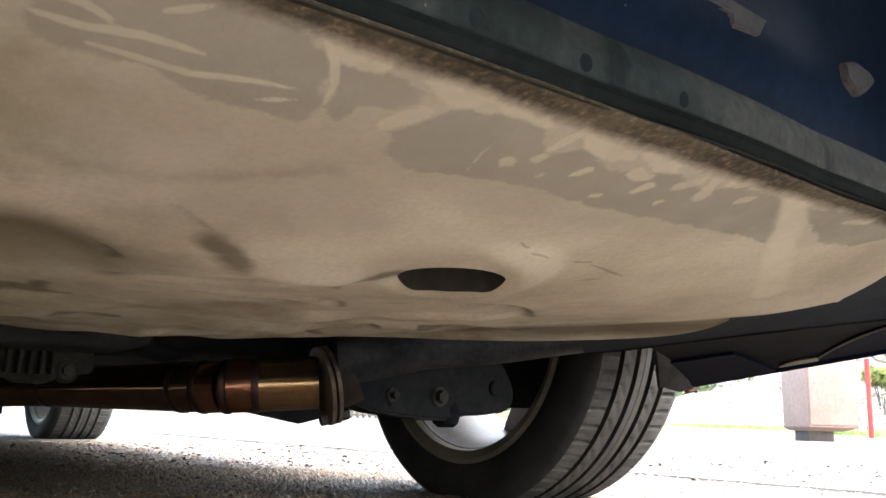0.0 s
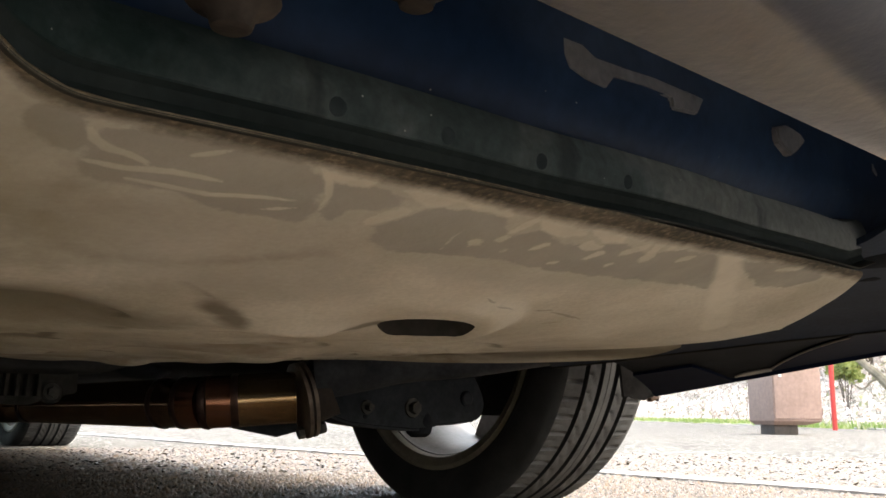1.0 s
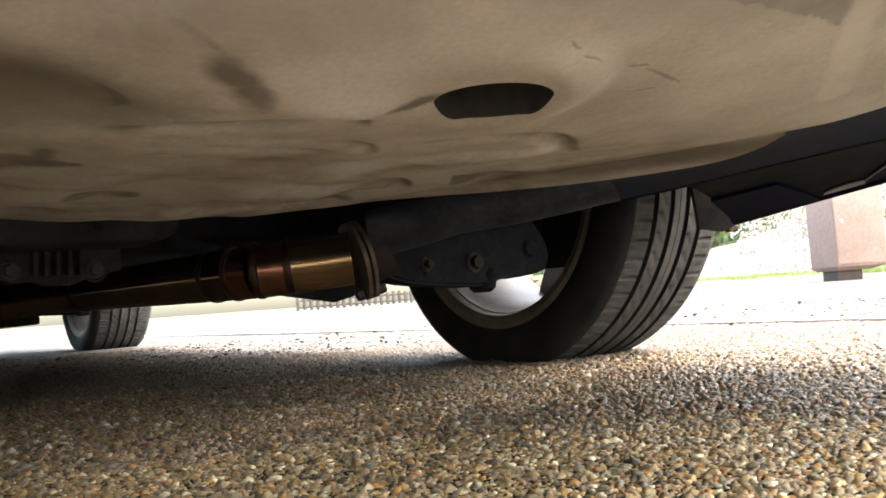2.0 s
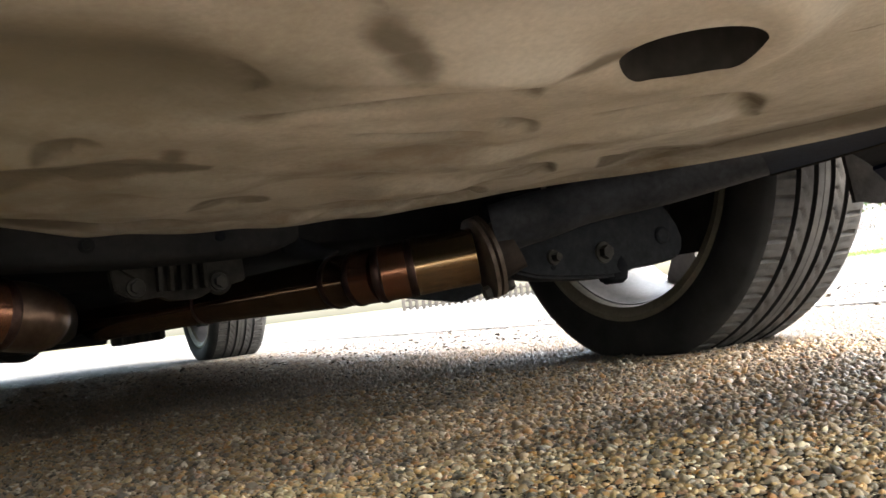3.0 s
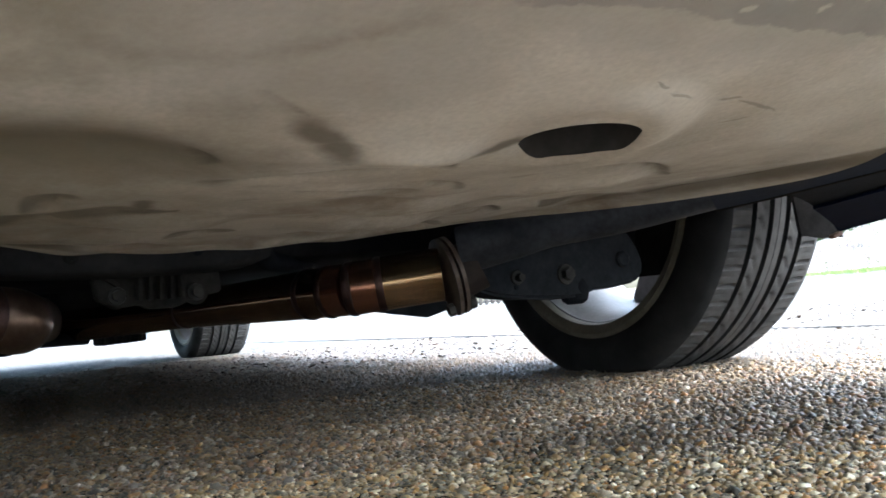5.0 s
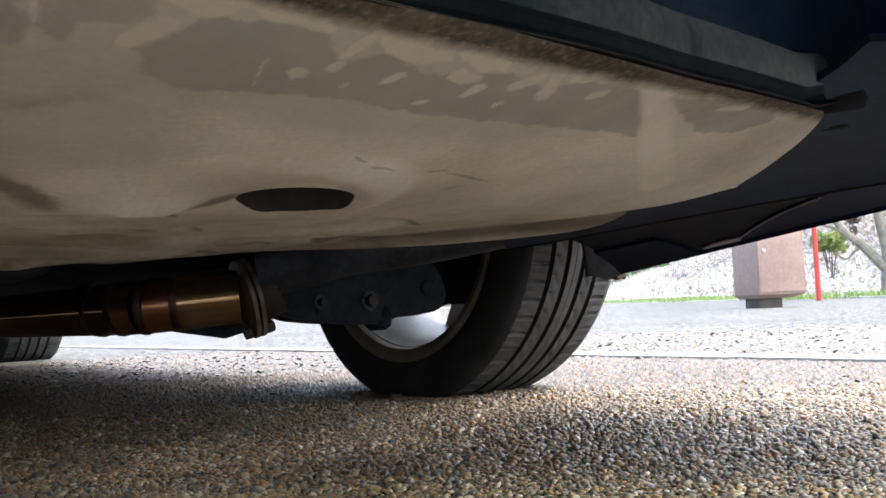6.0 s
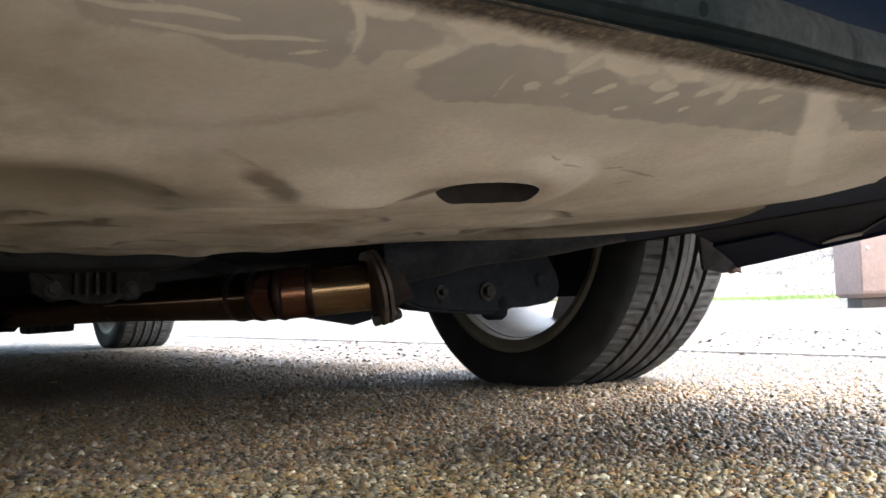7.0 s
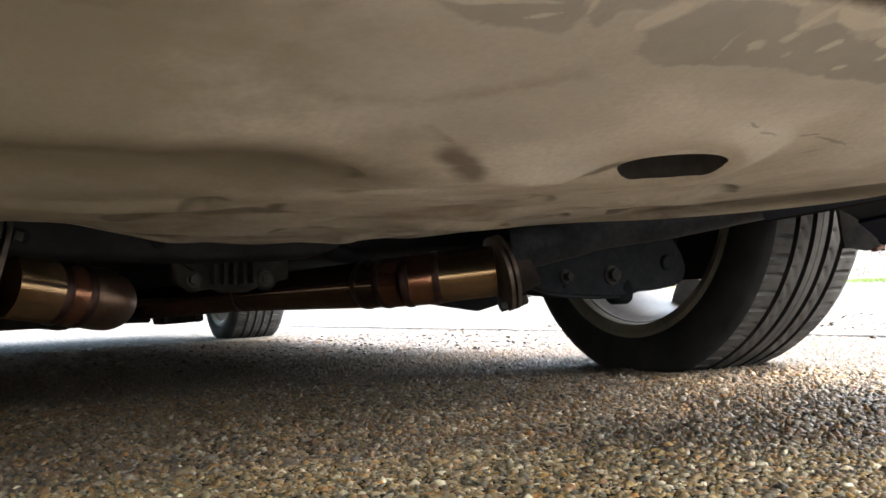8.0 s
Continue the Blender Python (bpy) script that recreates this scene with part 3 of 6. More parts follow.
def hex_bm(at, way, r, h, bm=None, washer=0.0):
    """A bolt head with its washer, standing along way."""
    bm = bm or bmesh.new()
    way = Vector(way).normalized()
    m = Matrix.Translation(at) @ way.to_track_quat("Z", "Y").to_matrix().to_4x4()
    if washer:
        bmesh.ops.create_cone(bm, cap_ends=True, segments=20, radius1=washer, radius2=washer * 0.94, depth=h * 0.3, matrix=m @ Matrix.Translation((0, 0, h * 0.15)))
    bmesh.ops.create_cone(bm, cap_ends=True, segments=6, radius1=r, radius2=r * 0.93, depth=h, matrix=m @ Matrix.Translation((0, 0, h * 0.3 + h / 2)))
    return bm


def revolve_bm(profile, segs, bm=None, closed=False):
    """profile: (x, r) pairs, turned round the x axis."""
    bm = bm or bmesh.new()
    rings = []
    for k in range(segs):
        a = 2 * math.pi * k / segs
        rings.append([bm.verts.new((x, r * math.sin(a), r * math.cos(a))) for x, r in profile])
    n = len(profile)
    for k in range(segs):
        a, b = rings[k], rings[(k + 1) % segs]
        for i in range(n - (0 if closed else 1)):
            j = (i + 1) % n
            bm.faces.new((a[i], b[i], b[j], a[j]))
    return bm


def sheet_bm(rows, thick=None, bm=None):
    """A sheet through rows of points; thick pushes a second skin along that vector."""
    bm = bm or bmesh.new()
    vs = [[bm.verts.new(p) for p in row] for row in rows]
    n, m = len(vs), len(vs[0])
    for i in range(n - 1):
        for j in range(m - 1):
            bm.faces.new((vs[i][j], vs[i + 1][j], vs[i + 1][j + 1], vs[i][j + 1]))
    if thick:
        d = Vector(thick)
        ws = [[bm.verts.new(Vector(p) + d) for p in row] for row in rows]
        for i in range(n - 1):
            for j in range(m - 1):
                bm.faces.new((ws[i][j], ws[i][j + 1], ws[i + 1][j + 1], ws[i + 1][j]))
        loop = [(i, 0) for i in range(n)] + [(n - 1, j) for j in range(1, m)] + [(i, m - 1) for i in range(n - 2, -1, -1)] + [(0, j) for j in range(m - 2, 0, -1)]
        for (a, b), (c, d2) in zip(loop, loop[1:] + loop[:1]):
            bm.faces.new((vs[a][b], ws[a][b], ws[c][d2], vs[c][d2]))
        bmesh.ops.recalc_face_normals(bm, faces=bm.faces[:])
    return bm


# ---- the car: y runs to its tail, x to its side with the seen wheels ----
CX = 0.29                                    # middle of the car
car = tagged(new("car"), "dark blue car parked on pebbled asphalt, dusty underneath", "car")


def bell(x, y, cx, cy, ax, ay, turn=0.0, power=1.0):
    c, s = math.cos(turn), math.sin(turn)
    u, v = ((x - cx) * c + (y - cy) * s) / ax, (-(x - cx) * s + (y - cy) * c) / ay
    return np.exp(-(u * u + v * v) ** power)


def ease(a, b, v):
    t = np.clip((v - a) / (b - a), 0, 1)
    return t * t * (3 - 2 * t)


HOLE, HOLE_R = (0.261, 0.285), 0.0222


def hole_rim(a, r):
    """The drain hole's outline: round towards the front, cut off flat at the back."""
    u, v = np.cos(a + 0.66), np.sin(a + 0.66)
    u2 = 1.02 * np.where(v > 0, np.sign(u) * np.abs(u) ** 0.8 * (1 - 0.20 * v), u)
    v2 = np.where(v > 0, 0.90 * (1 - (1 - np.clip(1.35 * v, 0, 1)) ** 1.6), -0.78 * np.abs(v) ** 1.2)
    return HOLE[0] + r * (0.79 * u2 + 0.613 * v2), HOLE[1] + r * (-0.613 * u2 + 0.79 * v2)


PROFILE_Y = (0.02, 0.10, 0.150, 0.166, 0.180, 0.195, 0.230, 0.270, 0.300, 0.340, 0.60, 0.70)
PROFILE_Z = (0.2260, 0.2200, 0.2155, 0.2125, 0.2070, 0.2015, 0.1920, 0.1840, 0.1790, 0.1775, 0.1790, 0.1790)
SIDE_X, CORNER_X = 0.550, 0.486                # notch and front corner of the tray
REAR_X = (-0.50, 0.10, 0.25, 0.34, 0.39, 0.42, 0.45, 0.475, 0.497, 0.513, 0.535, 0.550)
REAR_Y_AT = (0.60, 0.634, 0.655, 0.655, 0.630, 0.580, 0.500, 0.420, 0.352, 0.318, 0.292, 0.264)


def nearest(x, y, line):
    """For places x, y: distance to a line of points, the side (left of its run is positive) and how far along it lies."""
    best = np.full(np.shape(x), 9.0)
    side, run = np.zeros(np.shape(x)), np.zeros(np.shape(x))
    q = np.array(line)
    lengths = np.hypot(*(q[1:] - q[:-1]).T)
    done, total = 0.0, lengths.sum()
    for (ax, ay), (bx, by), n in zip(q[:-1], q[1:], lengths):
        dx, dy = (bx - ax) / n, (by - ay) / n
        t = np.clip((x - ax) * dx + (y - ay) * dy, 0, n)
        ox, oy = x - ax - t * dx, y - ay - t * dy
        d = np.hypot(ox, oy)
        near = d < best
        best = np.where(near, d, best)
        side = np.where(near, np.sign(dx * oy - dy * ox), side)
        run = np.where(near, (done + t) / total, run)
        done += n
    return best, side, run


def outline(x, y, loop):
    """Signed distance to a closed outline, negative inside."""
    d, _, _ = nearest(x, y, (*loop, loop[0]))
    odd = np.zeros(np.shape(x), bool)
    for (ax, ay), (bx, by) in zip(loop, (*loop[1:], loop[0])):
        if ay != by:
            odd ^= ((ay > y) != (by > y)) & (x < (bx - ax) * (y - ay) / (by - ay) + ax)
    return np.where(odd, -d, d)


# creases: a line, how far the sheet jumps up behind it, and how far back it takes to settle
FOLDS = (
    (((0.138, 0.352), (0.158, 0.340), (0.178, 0.331), (0.195, 0.321), (0.203, 0.314), (0.212, 0.310), (0.222, 0.314), (0.230, 0.323)), 0.0034, 0.022, 0.010),
    (((0.278, 0.349), (0.296, 0.339), (0.314, 0.329), (0.332, 0.328), (0.352, 0.336), (0.372, 0.352), (0.396, 0.372)), 0.0034, 0.018, 0.008),
    (((0.416, 0.512), (0.404, 0.480), (0.402, 0.456), (0.428, 0.452), (0.470, 0.470)), 0.0030, 0.050, 0.008),
    (((0.184, 0.372), (0.213, 0.372), (0.244, 0.376)), 0.0020, 0.010, 0.005),
    (((0.236, 0.352), (0.246, 0.355), (0.256, 0.362), (0.265, 0.374)), 0.0020, 0.013, 0.006),
    (((0.316, 0.478), (0.321, 0.458), (0.347, 0.473), (0.384, 0.514)), 0.0026, 0.020, 0.007),
    (((0.071, 0.478), (0.070, 0.442), (0.079, 0.420), (0.104, 0.418), (0.136, 0.423), (0.152, 0.437)), 0.0030, 0.064, 0.007),
    (((0.170, 0.548), (0.178, 0.517), (0.192, 0.516), (0.208, 0.542)), 0.0030, 0.050, 0.007),
    (((0.318, 0.584), (0.328, 0.560), (0.350, 0.562), (0.382, 0.596)), 0.0030, 0.056, 0.007),
    (((0.085, 0.402), (0.088, 0.387), (0.096, 0.380), (0.103, 0.385)), 0.0014, 0.020, 0.008),
    (((0.132, 0.258), (0.143, 0.267), (0.156, 0.279), (0.166, 0.291), (0.178, 0.308)), 0.0012, 0.034, 0.030),
    (((0.124, 0.306), (0.131, 0.313), (0.136, 0.321), (0.135, 0.330)), 0.0013, 0.008, 0.008),
    (((0.230, 0.470), (0.262, 0.462), (0.292, 0.472)), 0.0022, 0.020, 0.008),
    (((0.250, 0.560), (0.270, 0.545), (0.300, 0.556)), 0.0024, 0.034, 0.008),
    (((0.010, 0.530), (0.040, 0.515), (0.075, 0.525)), 0.0030, 0.040, 0.008),
)
FOLDS = [(smooth_line(line, 4), rise, reach, wide) for line, rise, reach, wide in FOLDS]
# dust rubbed off along the leading edge, what was left standing there, scratches and old runs
WIPED = (
    ((0.067, 0.163), (0.079, 0.159), (0.097, 0.160), (0.109, 0.160), (0.122, 0.163), (0.131, 0.173), (0.138, 0.186), (0.136, 0.195), (0.124, 0.196), (0.108, 0.194), (0.099, 0.192), (0.094, 0.188), (0.083, 0.188), (0.072, 0.188), (0.068, 0.180), (0.068, 0.172)),
    ((0.053, 0.170), (0.051, 0.161), (0.053, 0.157), (0.059, 0.157), (0.064, 0.161), (0.068, 0.172), (0.066, 0.178), (0.060, 0.175)),
    ((0.133, 0.172), (0.138, 0.168), (0.148, 0.169), (0.158, 0.172), (0.160, 0.177), (0.155, 0.182), (0.147, 0.185), (0.145, 0.190), (0.141, 0.189)),
    ((0.160, 0.191), (0.167, 0.184), (0.173, 0.175), (0.178, 0.170), (0.201, 0.174), (0.216, 0.184), (0.224, 0.178), (0.249, 0.185), (0.273, 0.180), (0.297, 0.185), (0.308, 0.179), (0.344, 0.183), (0.369, 0.200), (0.383, 0.214), (0.344, 0.209), (0.290, 0.208), (0.257, 0.206), (0.222, 0.202), (0.198, 0.205), (0.185, 0.208), (0.169, 0.203)),
    ((0.366, 0.185), (0.408, 0.182), (0.449, 0.186), (0.457, 0.195), (0.446, 0.206), (0.413, 0.206)),
    ((0.012, 0.196), (0.026, 0.190), (0.036, 0.197), (0.030, 0.207), (0.016, 0.208)),
    ((0.000, 0.130), (0.022, 0.140), (0.028, 0.158), (0.004, 0.164), (-0.030, 0.150)),
)
PALE = (
    ((0.153, 0.168), (0.165, 0.163), (0.199, 0.169), (0.204, 0.173), (0.187, 0.173), (0.173, 0.175), (0.163, 0.173)),
    ((0.215, 0.171), (0.226, 0.170), (0.241, 0.171), (0.247, 0.178), (0.239, 0.182), (0.224, 0.178)),
    ((0.248, 0.174), (0.264, 0.172), (0.273, 0.180), (0.260, 0.181)),
)
DABS = (((0.131, 0.166), (0.142, 0.168), 3.2), ((0.159, 0.188), (0.164, 0.180), 3.0), ((0.213, 0.181), (0.217, 0.171), 2.2), ((0.299, 0.189), (0.291, 0.172), 3.4), ((0.304, 0.180), (0.312, 0.176), 2.6), ((0.322, 0.188), (0.326, 0.186), 2.4),
        ((0.205, 0.191), (0.206, 0.192), 1.9), ((0.213, 0.187), (0.214, 0.185), 1.5), ((0.222, 0.195), (0.222, 0.194), 1.2), ((0.233, 0.190), (0.236, 0.187), 1.7), ((0.252, 0.200), (0.254, 0.199), 1.2), ((0.266, 0.193), (0.268, 0.189), 2.2),
        ((0.281, 0.186), (0.288, 0.181), 3.0), ((0.283, 0.197), (0.284, 0.196), 1.3), ((0.255, 0.184), (0.262, 0.185), 2.4), ((0.340, 0.176), (0.352, 0.172), 3.0), ((0.372, 0.179), (0.384, 0.174), 2.6), ((0.408, 0.190), (0.424, 0.186), 2.0))
STREAKS = (((0.065, 0.164), (0.068, 0.169), (0.072, 0.172), (0.077, 0.173), (0.083, 0.176)), ((0.091, 0.169), (0.094, 0.167), (0.099, 0.163)), ((0.069, 0.179), (0.078, 0.180), (0.090, 0.178), (0.104, 0.179)),
           ((0.081, 0.185), (0.094, 0.186), (0.104, 0.187), (0.117, 0.184), (0.129, 0.183)), ((0.122, 0.191), (0.131, 0.187)), ((0.197, 0.201), (0.194, 0.191), (0.194, 0.184)), ((0.123, 0.163), (0.126, 0.165), (0.131, 0.170), (0.136, 0.178), (0.138, 0.186)))
STREAK_MM = (1.5, 1.4, 1.5, 1.3, 1.0, 0.5, 1.1)
RUN = ((0.070, 0.182), (0.070, 0.196), (0.072, 0.212), (0.074, 0.223), (0.079, 0.232), (0.088, 0.241), (0.098, 0.244), (0.121, 0.241), (0.137, 0.234), (0.151, 0.223), (0.160, 0.217))
WASH = ((0.349, 0.179), (0.370, 0.194), (0.398, 0.215), (0.443, 0.246), (0.465, 0.262))


def mark_fields(x, y):
    """Millimetres from each kind of mark, negative inside."""
    wiped = np.minimum.reduce([outline(x, y, loop) for loop in WIPED]) * 1000
    pale = np.minimum.reduce([outline(x, y, loop) for loop in PALE]) * 1000
    for p, q, wide in DABS:
        pale = np.minimum(pale, nearest(x, y, (p, q))[0] * 1000 - wide)
    streak = np.full(np.shape(x), 99.0)
    for line, wide in zip(STREAKS, STREAK_MM):
        d, _, run = nearest(x, y, line)
        streak = np.minimum(streak, d * 1000 - wide * (0.35 + 0.65 * np.sin(math.pi * np.clip(run * 0.9 + 0.08, 0, 1))))
    drip = nearest(x, y, RUN)
    wash = nearest(x, y, WASH)
    fold = np.full(np.shape(x), 99.0)
    # band behind each crease that gets its shade as colour
    for line, rise, reach, _ in FOLDS:
        d, side, run = nearest(x, y, line)
        fold = np.minimum(fold, np.where(side > 0, d * 1000, d * 3000) - (640 * reach - 2) * np.sin(math.pi * np.clip(run, 0, 1)) ** 0.6 * (rise > 0.00125))
    return {"wiped_mm": wiped, "pale_mm": pale, "streak_mm": streak, "drip_mm": drip[0] * 1000 - 2.2, "wash_mm": wash[0] * 1000 - 5.5 - 3 * wash[2], "fold_shade_mm": fold}


def tray_height(x, y):
    lead = y - 0.074 * (np.clip(x, 0.25, CORNER_X) - 0.25) * (1 - ease(0.19, 0.30, y))
    z = sum(np.interp(lead + o, PROFILE_Y, PROFILE_Z) for o in (-0.008, -0.004, 0.0, 0.004, 0.008)) / 5
    z = z + 0.010 * ease(0.20, 0.50, x) + 0.005 * ease(0.47, 0.55, x)                              # rises to the side
    z = z + (0.046 * (np.clip(x, 0.03, 0.25) - 0.25) - 0.0010) * (1 - ease(0.155, 0.235, y))
    # long bowl with a steep leading wall
    v = y - (0.300 + 9.0 * np.clip(x - 0.095, 0, 0.06) ** 2 + 0.003 * np.sin(x * 45.0))
    z = z + 0.0085 * ease(-0.026, 0.030, v) * (1 - ease(0.030, 0.080, v)) * (1 - ease(0.100, 0.158, x + 0.25 * np.abs(y - 0.325)))
    z = z - 0.002 * bell(x, y, 0.205, 0.300, 0.028, 0.016)
    z = z - 0.0016 * bell(x, y, 0.195, 0.306, 0.040, 0.008, -0.2)
    # raised flange along the side edge
    back = np.interp(x, REAR_X, REAR_Y_AT) - y
    z = z + 0.0060 * ease(0.385, 0.412, x + 0.2 * (y - 0.347)) * ease(-0.002, 0.026, back) * (1 - ease(0.028, 0.036, back + 0.25 * (x - 0.45))) * (1 - ease(0.498, 0.514, x))
    for cx, cy, ax, ay, d, turn in ((0.055, 0.405, 0.050, 0.014, -0.004, 0.0), (0.150, 0.470, 0.040, 0.022, -0.004, 0.2), (0.255, 0.430, 0.040, 0.022, -0.004, 0.0), (0.285, 0.520, 0.040, 0.020, -0.005, -0.2),
                                    (0.340, 0.385, 0.040, 0.012, -0.003, -0.3), (0.110, 0.530, 0.060, 0.022, -0.005, 0.0), (0.300, 0.604, 0.040, 0.016, 0.010, 0.0), (0.245, 0.604, 0.026, 0.016, -0.005, 0.0), (0.150, 0.600, 0.034, 0.014, 0.009, 0.1),
                                    (0.020, 0.560, 0.050, 0.020, 0.008, 0.0), (0.400, 0.480, 0.030, 0.014, 0.004, -0.3)):
        z = z + d * bell(x, y, cx, cy, ax, ay, turn, 1.8)
    # creases left by knocks
    for line, rise, reach, wide in FOLDS:
        d, side, run = nearest(x, y, line)
        v = d * side
        ends = ease(0.0, 0.22, run) * (1 - ease(0.78, 1.0, run))
        z = z + ends * (rise * ease(-0.4 * wide, 0.6 * wide, v) * (1 - ease(0.2 * reach, reach, v)) - 0.22 * rise * np.exp(-((v + 0.006) / 0.006) ** 2))
    z = z + 0.0014 * np.sin(46 * x + 2.2 * np.sin(31 * y)) * np.sin(58 * y + 1.8 * np.sin(37 * x + 1.0)) * ease(0.31, 0.40, y) * (1 - 0.6 * ease(0.30, 0.42, x))
    z = z + 0.014 * (1 - ease(0.03, 0.15, x)) * ease(0.46, 0.60, y)  # arched tail at the far end
    # flat seat of the drain hole
    d = np.hypot(x - HOLE[0], y - HOLE[1])
    k = 1 - ease(0.024, 0.050, d)
    return z * (1 - k) + (0.1810 - 0.13 * ((x - HOLE[0]) * 0.64 + (y - HOLE[1]) * 0.77)) * k


def tray_front(x):
    curl = np.clip(0.062 - x, 0, None)
    right = np.clip((x - CORNER_X) / (SIDE_X - CORNER_X), 0, 1)
    line = 0.1655 + 0.074 * (np.clip(x, 0.05, CORNER_X) - 0.25) - 0.0035 * np.clip(1 - ((x - 0.22) / 0.15) ** 2, 0, 1)
    turn = np.where(curl < 0.035, 30.0 * curl ** 2, 0.03675 + 0.084 * (1 - np.exp(-np.clip(curl - 0.035, 0, None) / 0.04)))
    return line - turn + 0.085 * right ** 1.7


def tray_rear(x):
    return sum(np.interp(x + o, REAR_X, REAR_Y_AT) for o in (-0.006, 0.0, 0.006)) / 3 * (x < 0.543) + np.interp(x, REAR_X, REAR_Y_AT) * (x >= 0.543)


def tray():
    xs = np.concatenate([np.linspace(-0.42, 0.02, 60)[:-1], np.linspace(0.02, 0.46, 310), 0.46 + (SIDE_X - 0.46) * (1 - (1 - np.linspace(0, 1, 56)[1:]) ** 2)])
    vs = np.concatenate([np.linspace(0, 0.2, 90)[:-1], np.linspace(0.2, 1, 170)])
    X, V = np.meshgrid(xs, vs, indexing="ij")
    Y0, Y1 = tray_front(X), tray_rear(X)
    Y = Y0 + (Y1 - Y0) * V
    Z = tray_height(X, Y)
    n, m = X.shape
    low = np.stack([X, Y, Z], -1).reshape(-1, 3)
    lift = np.stack([0 * X, 0 * X, 0.0008 + 0.0032 * np.clip(V / 0.06, 0, 1)], -1).reshape(-1, 3)
    loop = np.arange(n * m).reshape(n, m)
    border = np.concatenate([loop[:, 0], loop[-1, 1:], loop[-2::-1, -1], loop[0, -2:0:-1]])
    coarse = loop[np.unique(np.append(np.arange(0, n, 7), n - 1))][:, np.unique(np.append(np.arange(0, m, 7), m - 1))]
    verts = np.concatenate([low, low[border] + lift[border], (low + lift)[coarse].reshape(-1, 3)])
    idx = np.arange(n * m).reshape(n, m)
    # the drain hole: the cells about it give way to rings that close in on its rim
    i0, i1 = np.searchsorted(xs, HOLE[0] - 0.034), np.searchsorted(xs, HOLE[0] + 0.034)
    mid = (i0 + i1) // 2
    j0, j1 = np.searchsorted(Y[mid], HOLE[1] - 0.034), np.searchsorted(Y[mid], HOLE[1] + 0.034)
    solid = np.ones((n - 1, m - 1), bool)
    solid[i0:i1, j0:j1] = False
    loop = [idx[i, j0] for i in range(i0, i1)] + [idx[i1, j] for j in range(j0, j1)] + [idx[i, j1] for i in range(i1, i0, -1)] + [idx[i0, j] for j in range(j1, j0, -1)]
    loop = np.array(loop)
    edge_xy = low[loop][:, :2]
    ang = np.arctan2(edge_xy[:, 1] - HOLE[1], edge_xy[:, 0] - HOLE[0])
    rim_xy = np.stack(hole_rim(ang, HOLE_R), -1)
    ring_verts, ring_faces, prev = [], [], loop
    count = len(verts)
    for s in (0.3, 0.55, 0.75, 0.88, 0.95, 1.0):
        q = edge_xy * (1 - s) + rim_xy * s
        d = np.hypot(q[:, 0] - HOLE[0], q[:, 1] - HOLE[1])
        ring_verts.append(np.stack([q[:, 0], q[:, 1], tray_height(q[:, 0], q[:, 1]) + 0.0016 * np.exp(-((d - HOLE_R) / 0.006) ** 2)], -1))
        now = count + np.arange(len(loop))
        count += len(loop)
        ring_faces.append(np.stack([prev, now, np.roll(now, -1), np.roll(prev, -1)], -1))
        prev = now
    a, b, c, e = idx[:-1, :-1][solid], idx[:-1, 1:][solid], idx[1:, 1:][solid], idx[1:, :-1][solid]
    bottom = np.stack([a, b, c, e], -1)
    upper = n * m + np.arange(len(border))
    skin_idx = n * m + len(border) + np.arange(coarse.size).reshape(coarse.shape)
    over = np.stack([skin_idx[:-1, :-1], skin_idx[1:, :-1], skin_idx[1:, 1:], skin_idx[:-1, 1:]], -1).reshape(-1, 4)
    over = over[np.hypot(*(verts[over][:, :, :2].mean(1) - np.array(HOLE)).T) > 0.05]
    faces = [bottom, over, np.stack([border, np.roll(border, -1), np.roll(upper, -1), upper], -1)]
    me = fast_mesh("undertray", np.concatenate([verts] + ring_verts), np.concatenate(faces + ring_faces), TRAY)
    for key, field in mark_fields(*np.array([v.co[:2] for v in me.vertices]).T).items():
        me.attributes.new(key, "FLOAT", "POINT").data.foreach_set("value", np.clip(field, -20, 40).astype(np.float32))
    ob = new("undertray", me)
    ob.parent = car
    ob["label"] = "beige dusty engine undertray with dents and a drain hole"
    # flange that flares out behind the notch
    outer = smooth_line([(0.513, 0.318, 0.1893), (0.532, 0.350, 0.187), (0.540, 0.385, 0.1855), (0.530, 0.425, 0.1845), (0.503, 0.470, 0.1835), (0.46, 0.53, 0.182), (0.42, 0.59, 0.1808), (0.37, 0.645, 0.1800)], 6)
    crease = smooth_line([(0.508, 0.312), (0.488, 0.330), (0.468, 0.362), (0.450, 0.400), (0.430, 0.440), (0.408, 0.490), (0.385, 0.545), (0.355, 0.620)], 6)
    rows = []
    for k, ((x0, y0), e) in enumerate(zip(crease, outer)):
        e = Vector(e)
        e.z += (float(tray_height(np.array(e.x), np.array(e.y))) + 0.002 - e.z) * float(ease(0.55, 1.0, k / (len(crease) - 1)))
        c = Vector((x0, y0, float(tray_height(np.array(x0), np.array(y0))) + 0.0015))
        rows.append([c.lerp(Vector(e), t) + Vector((0, 0, 0.0028 * math.sin(math.pi * t) ** 1.5)) for t in np.linspace(0, 1, 8)] + [Vector(e) + Vector((0.001, 0.002, 0.002)), Vector(e) + Vector((-0.002, 0.001, 0.007))])
    fl = part("tray_flange", sheet_bm(rows), TRAY, ob, "dusty flange of the undertray")
    for key, field in mark_fields(*np.array([v.co[:2] for v in fl.data.vertices]).T).items():
        fl.data.attributes.new(key, "FLOAT", "POINT").data.foreach_set("value", np.clip(field, -20, 40).astype(np.float32))
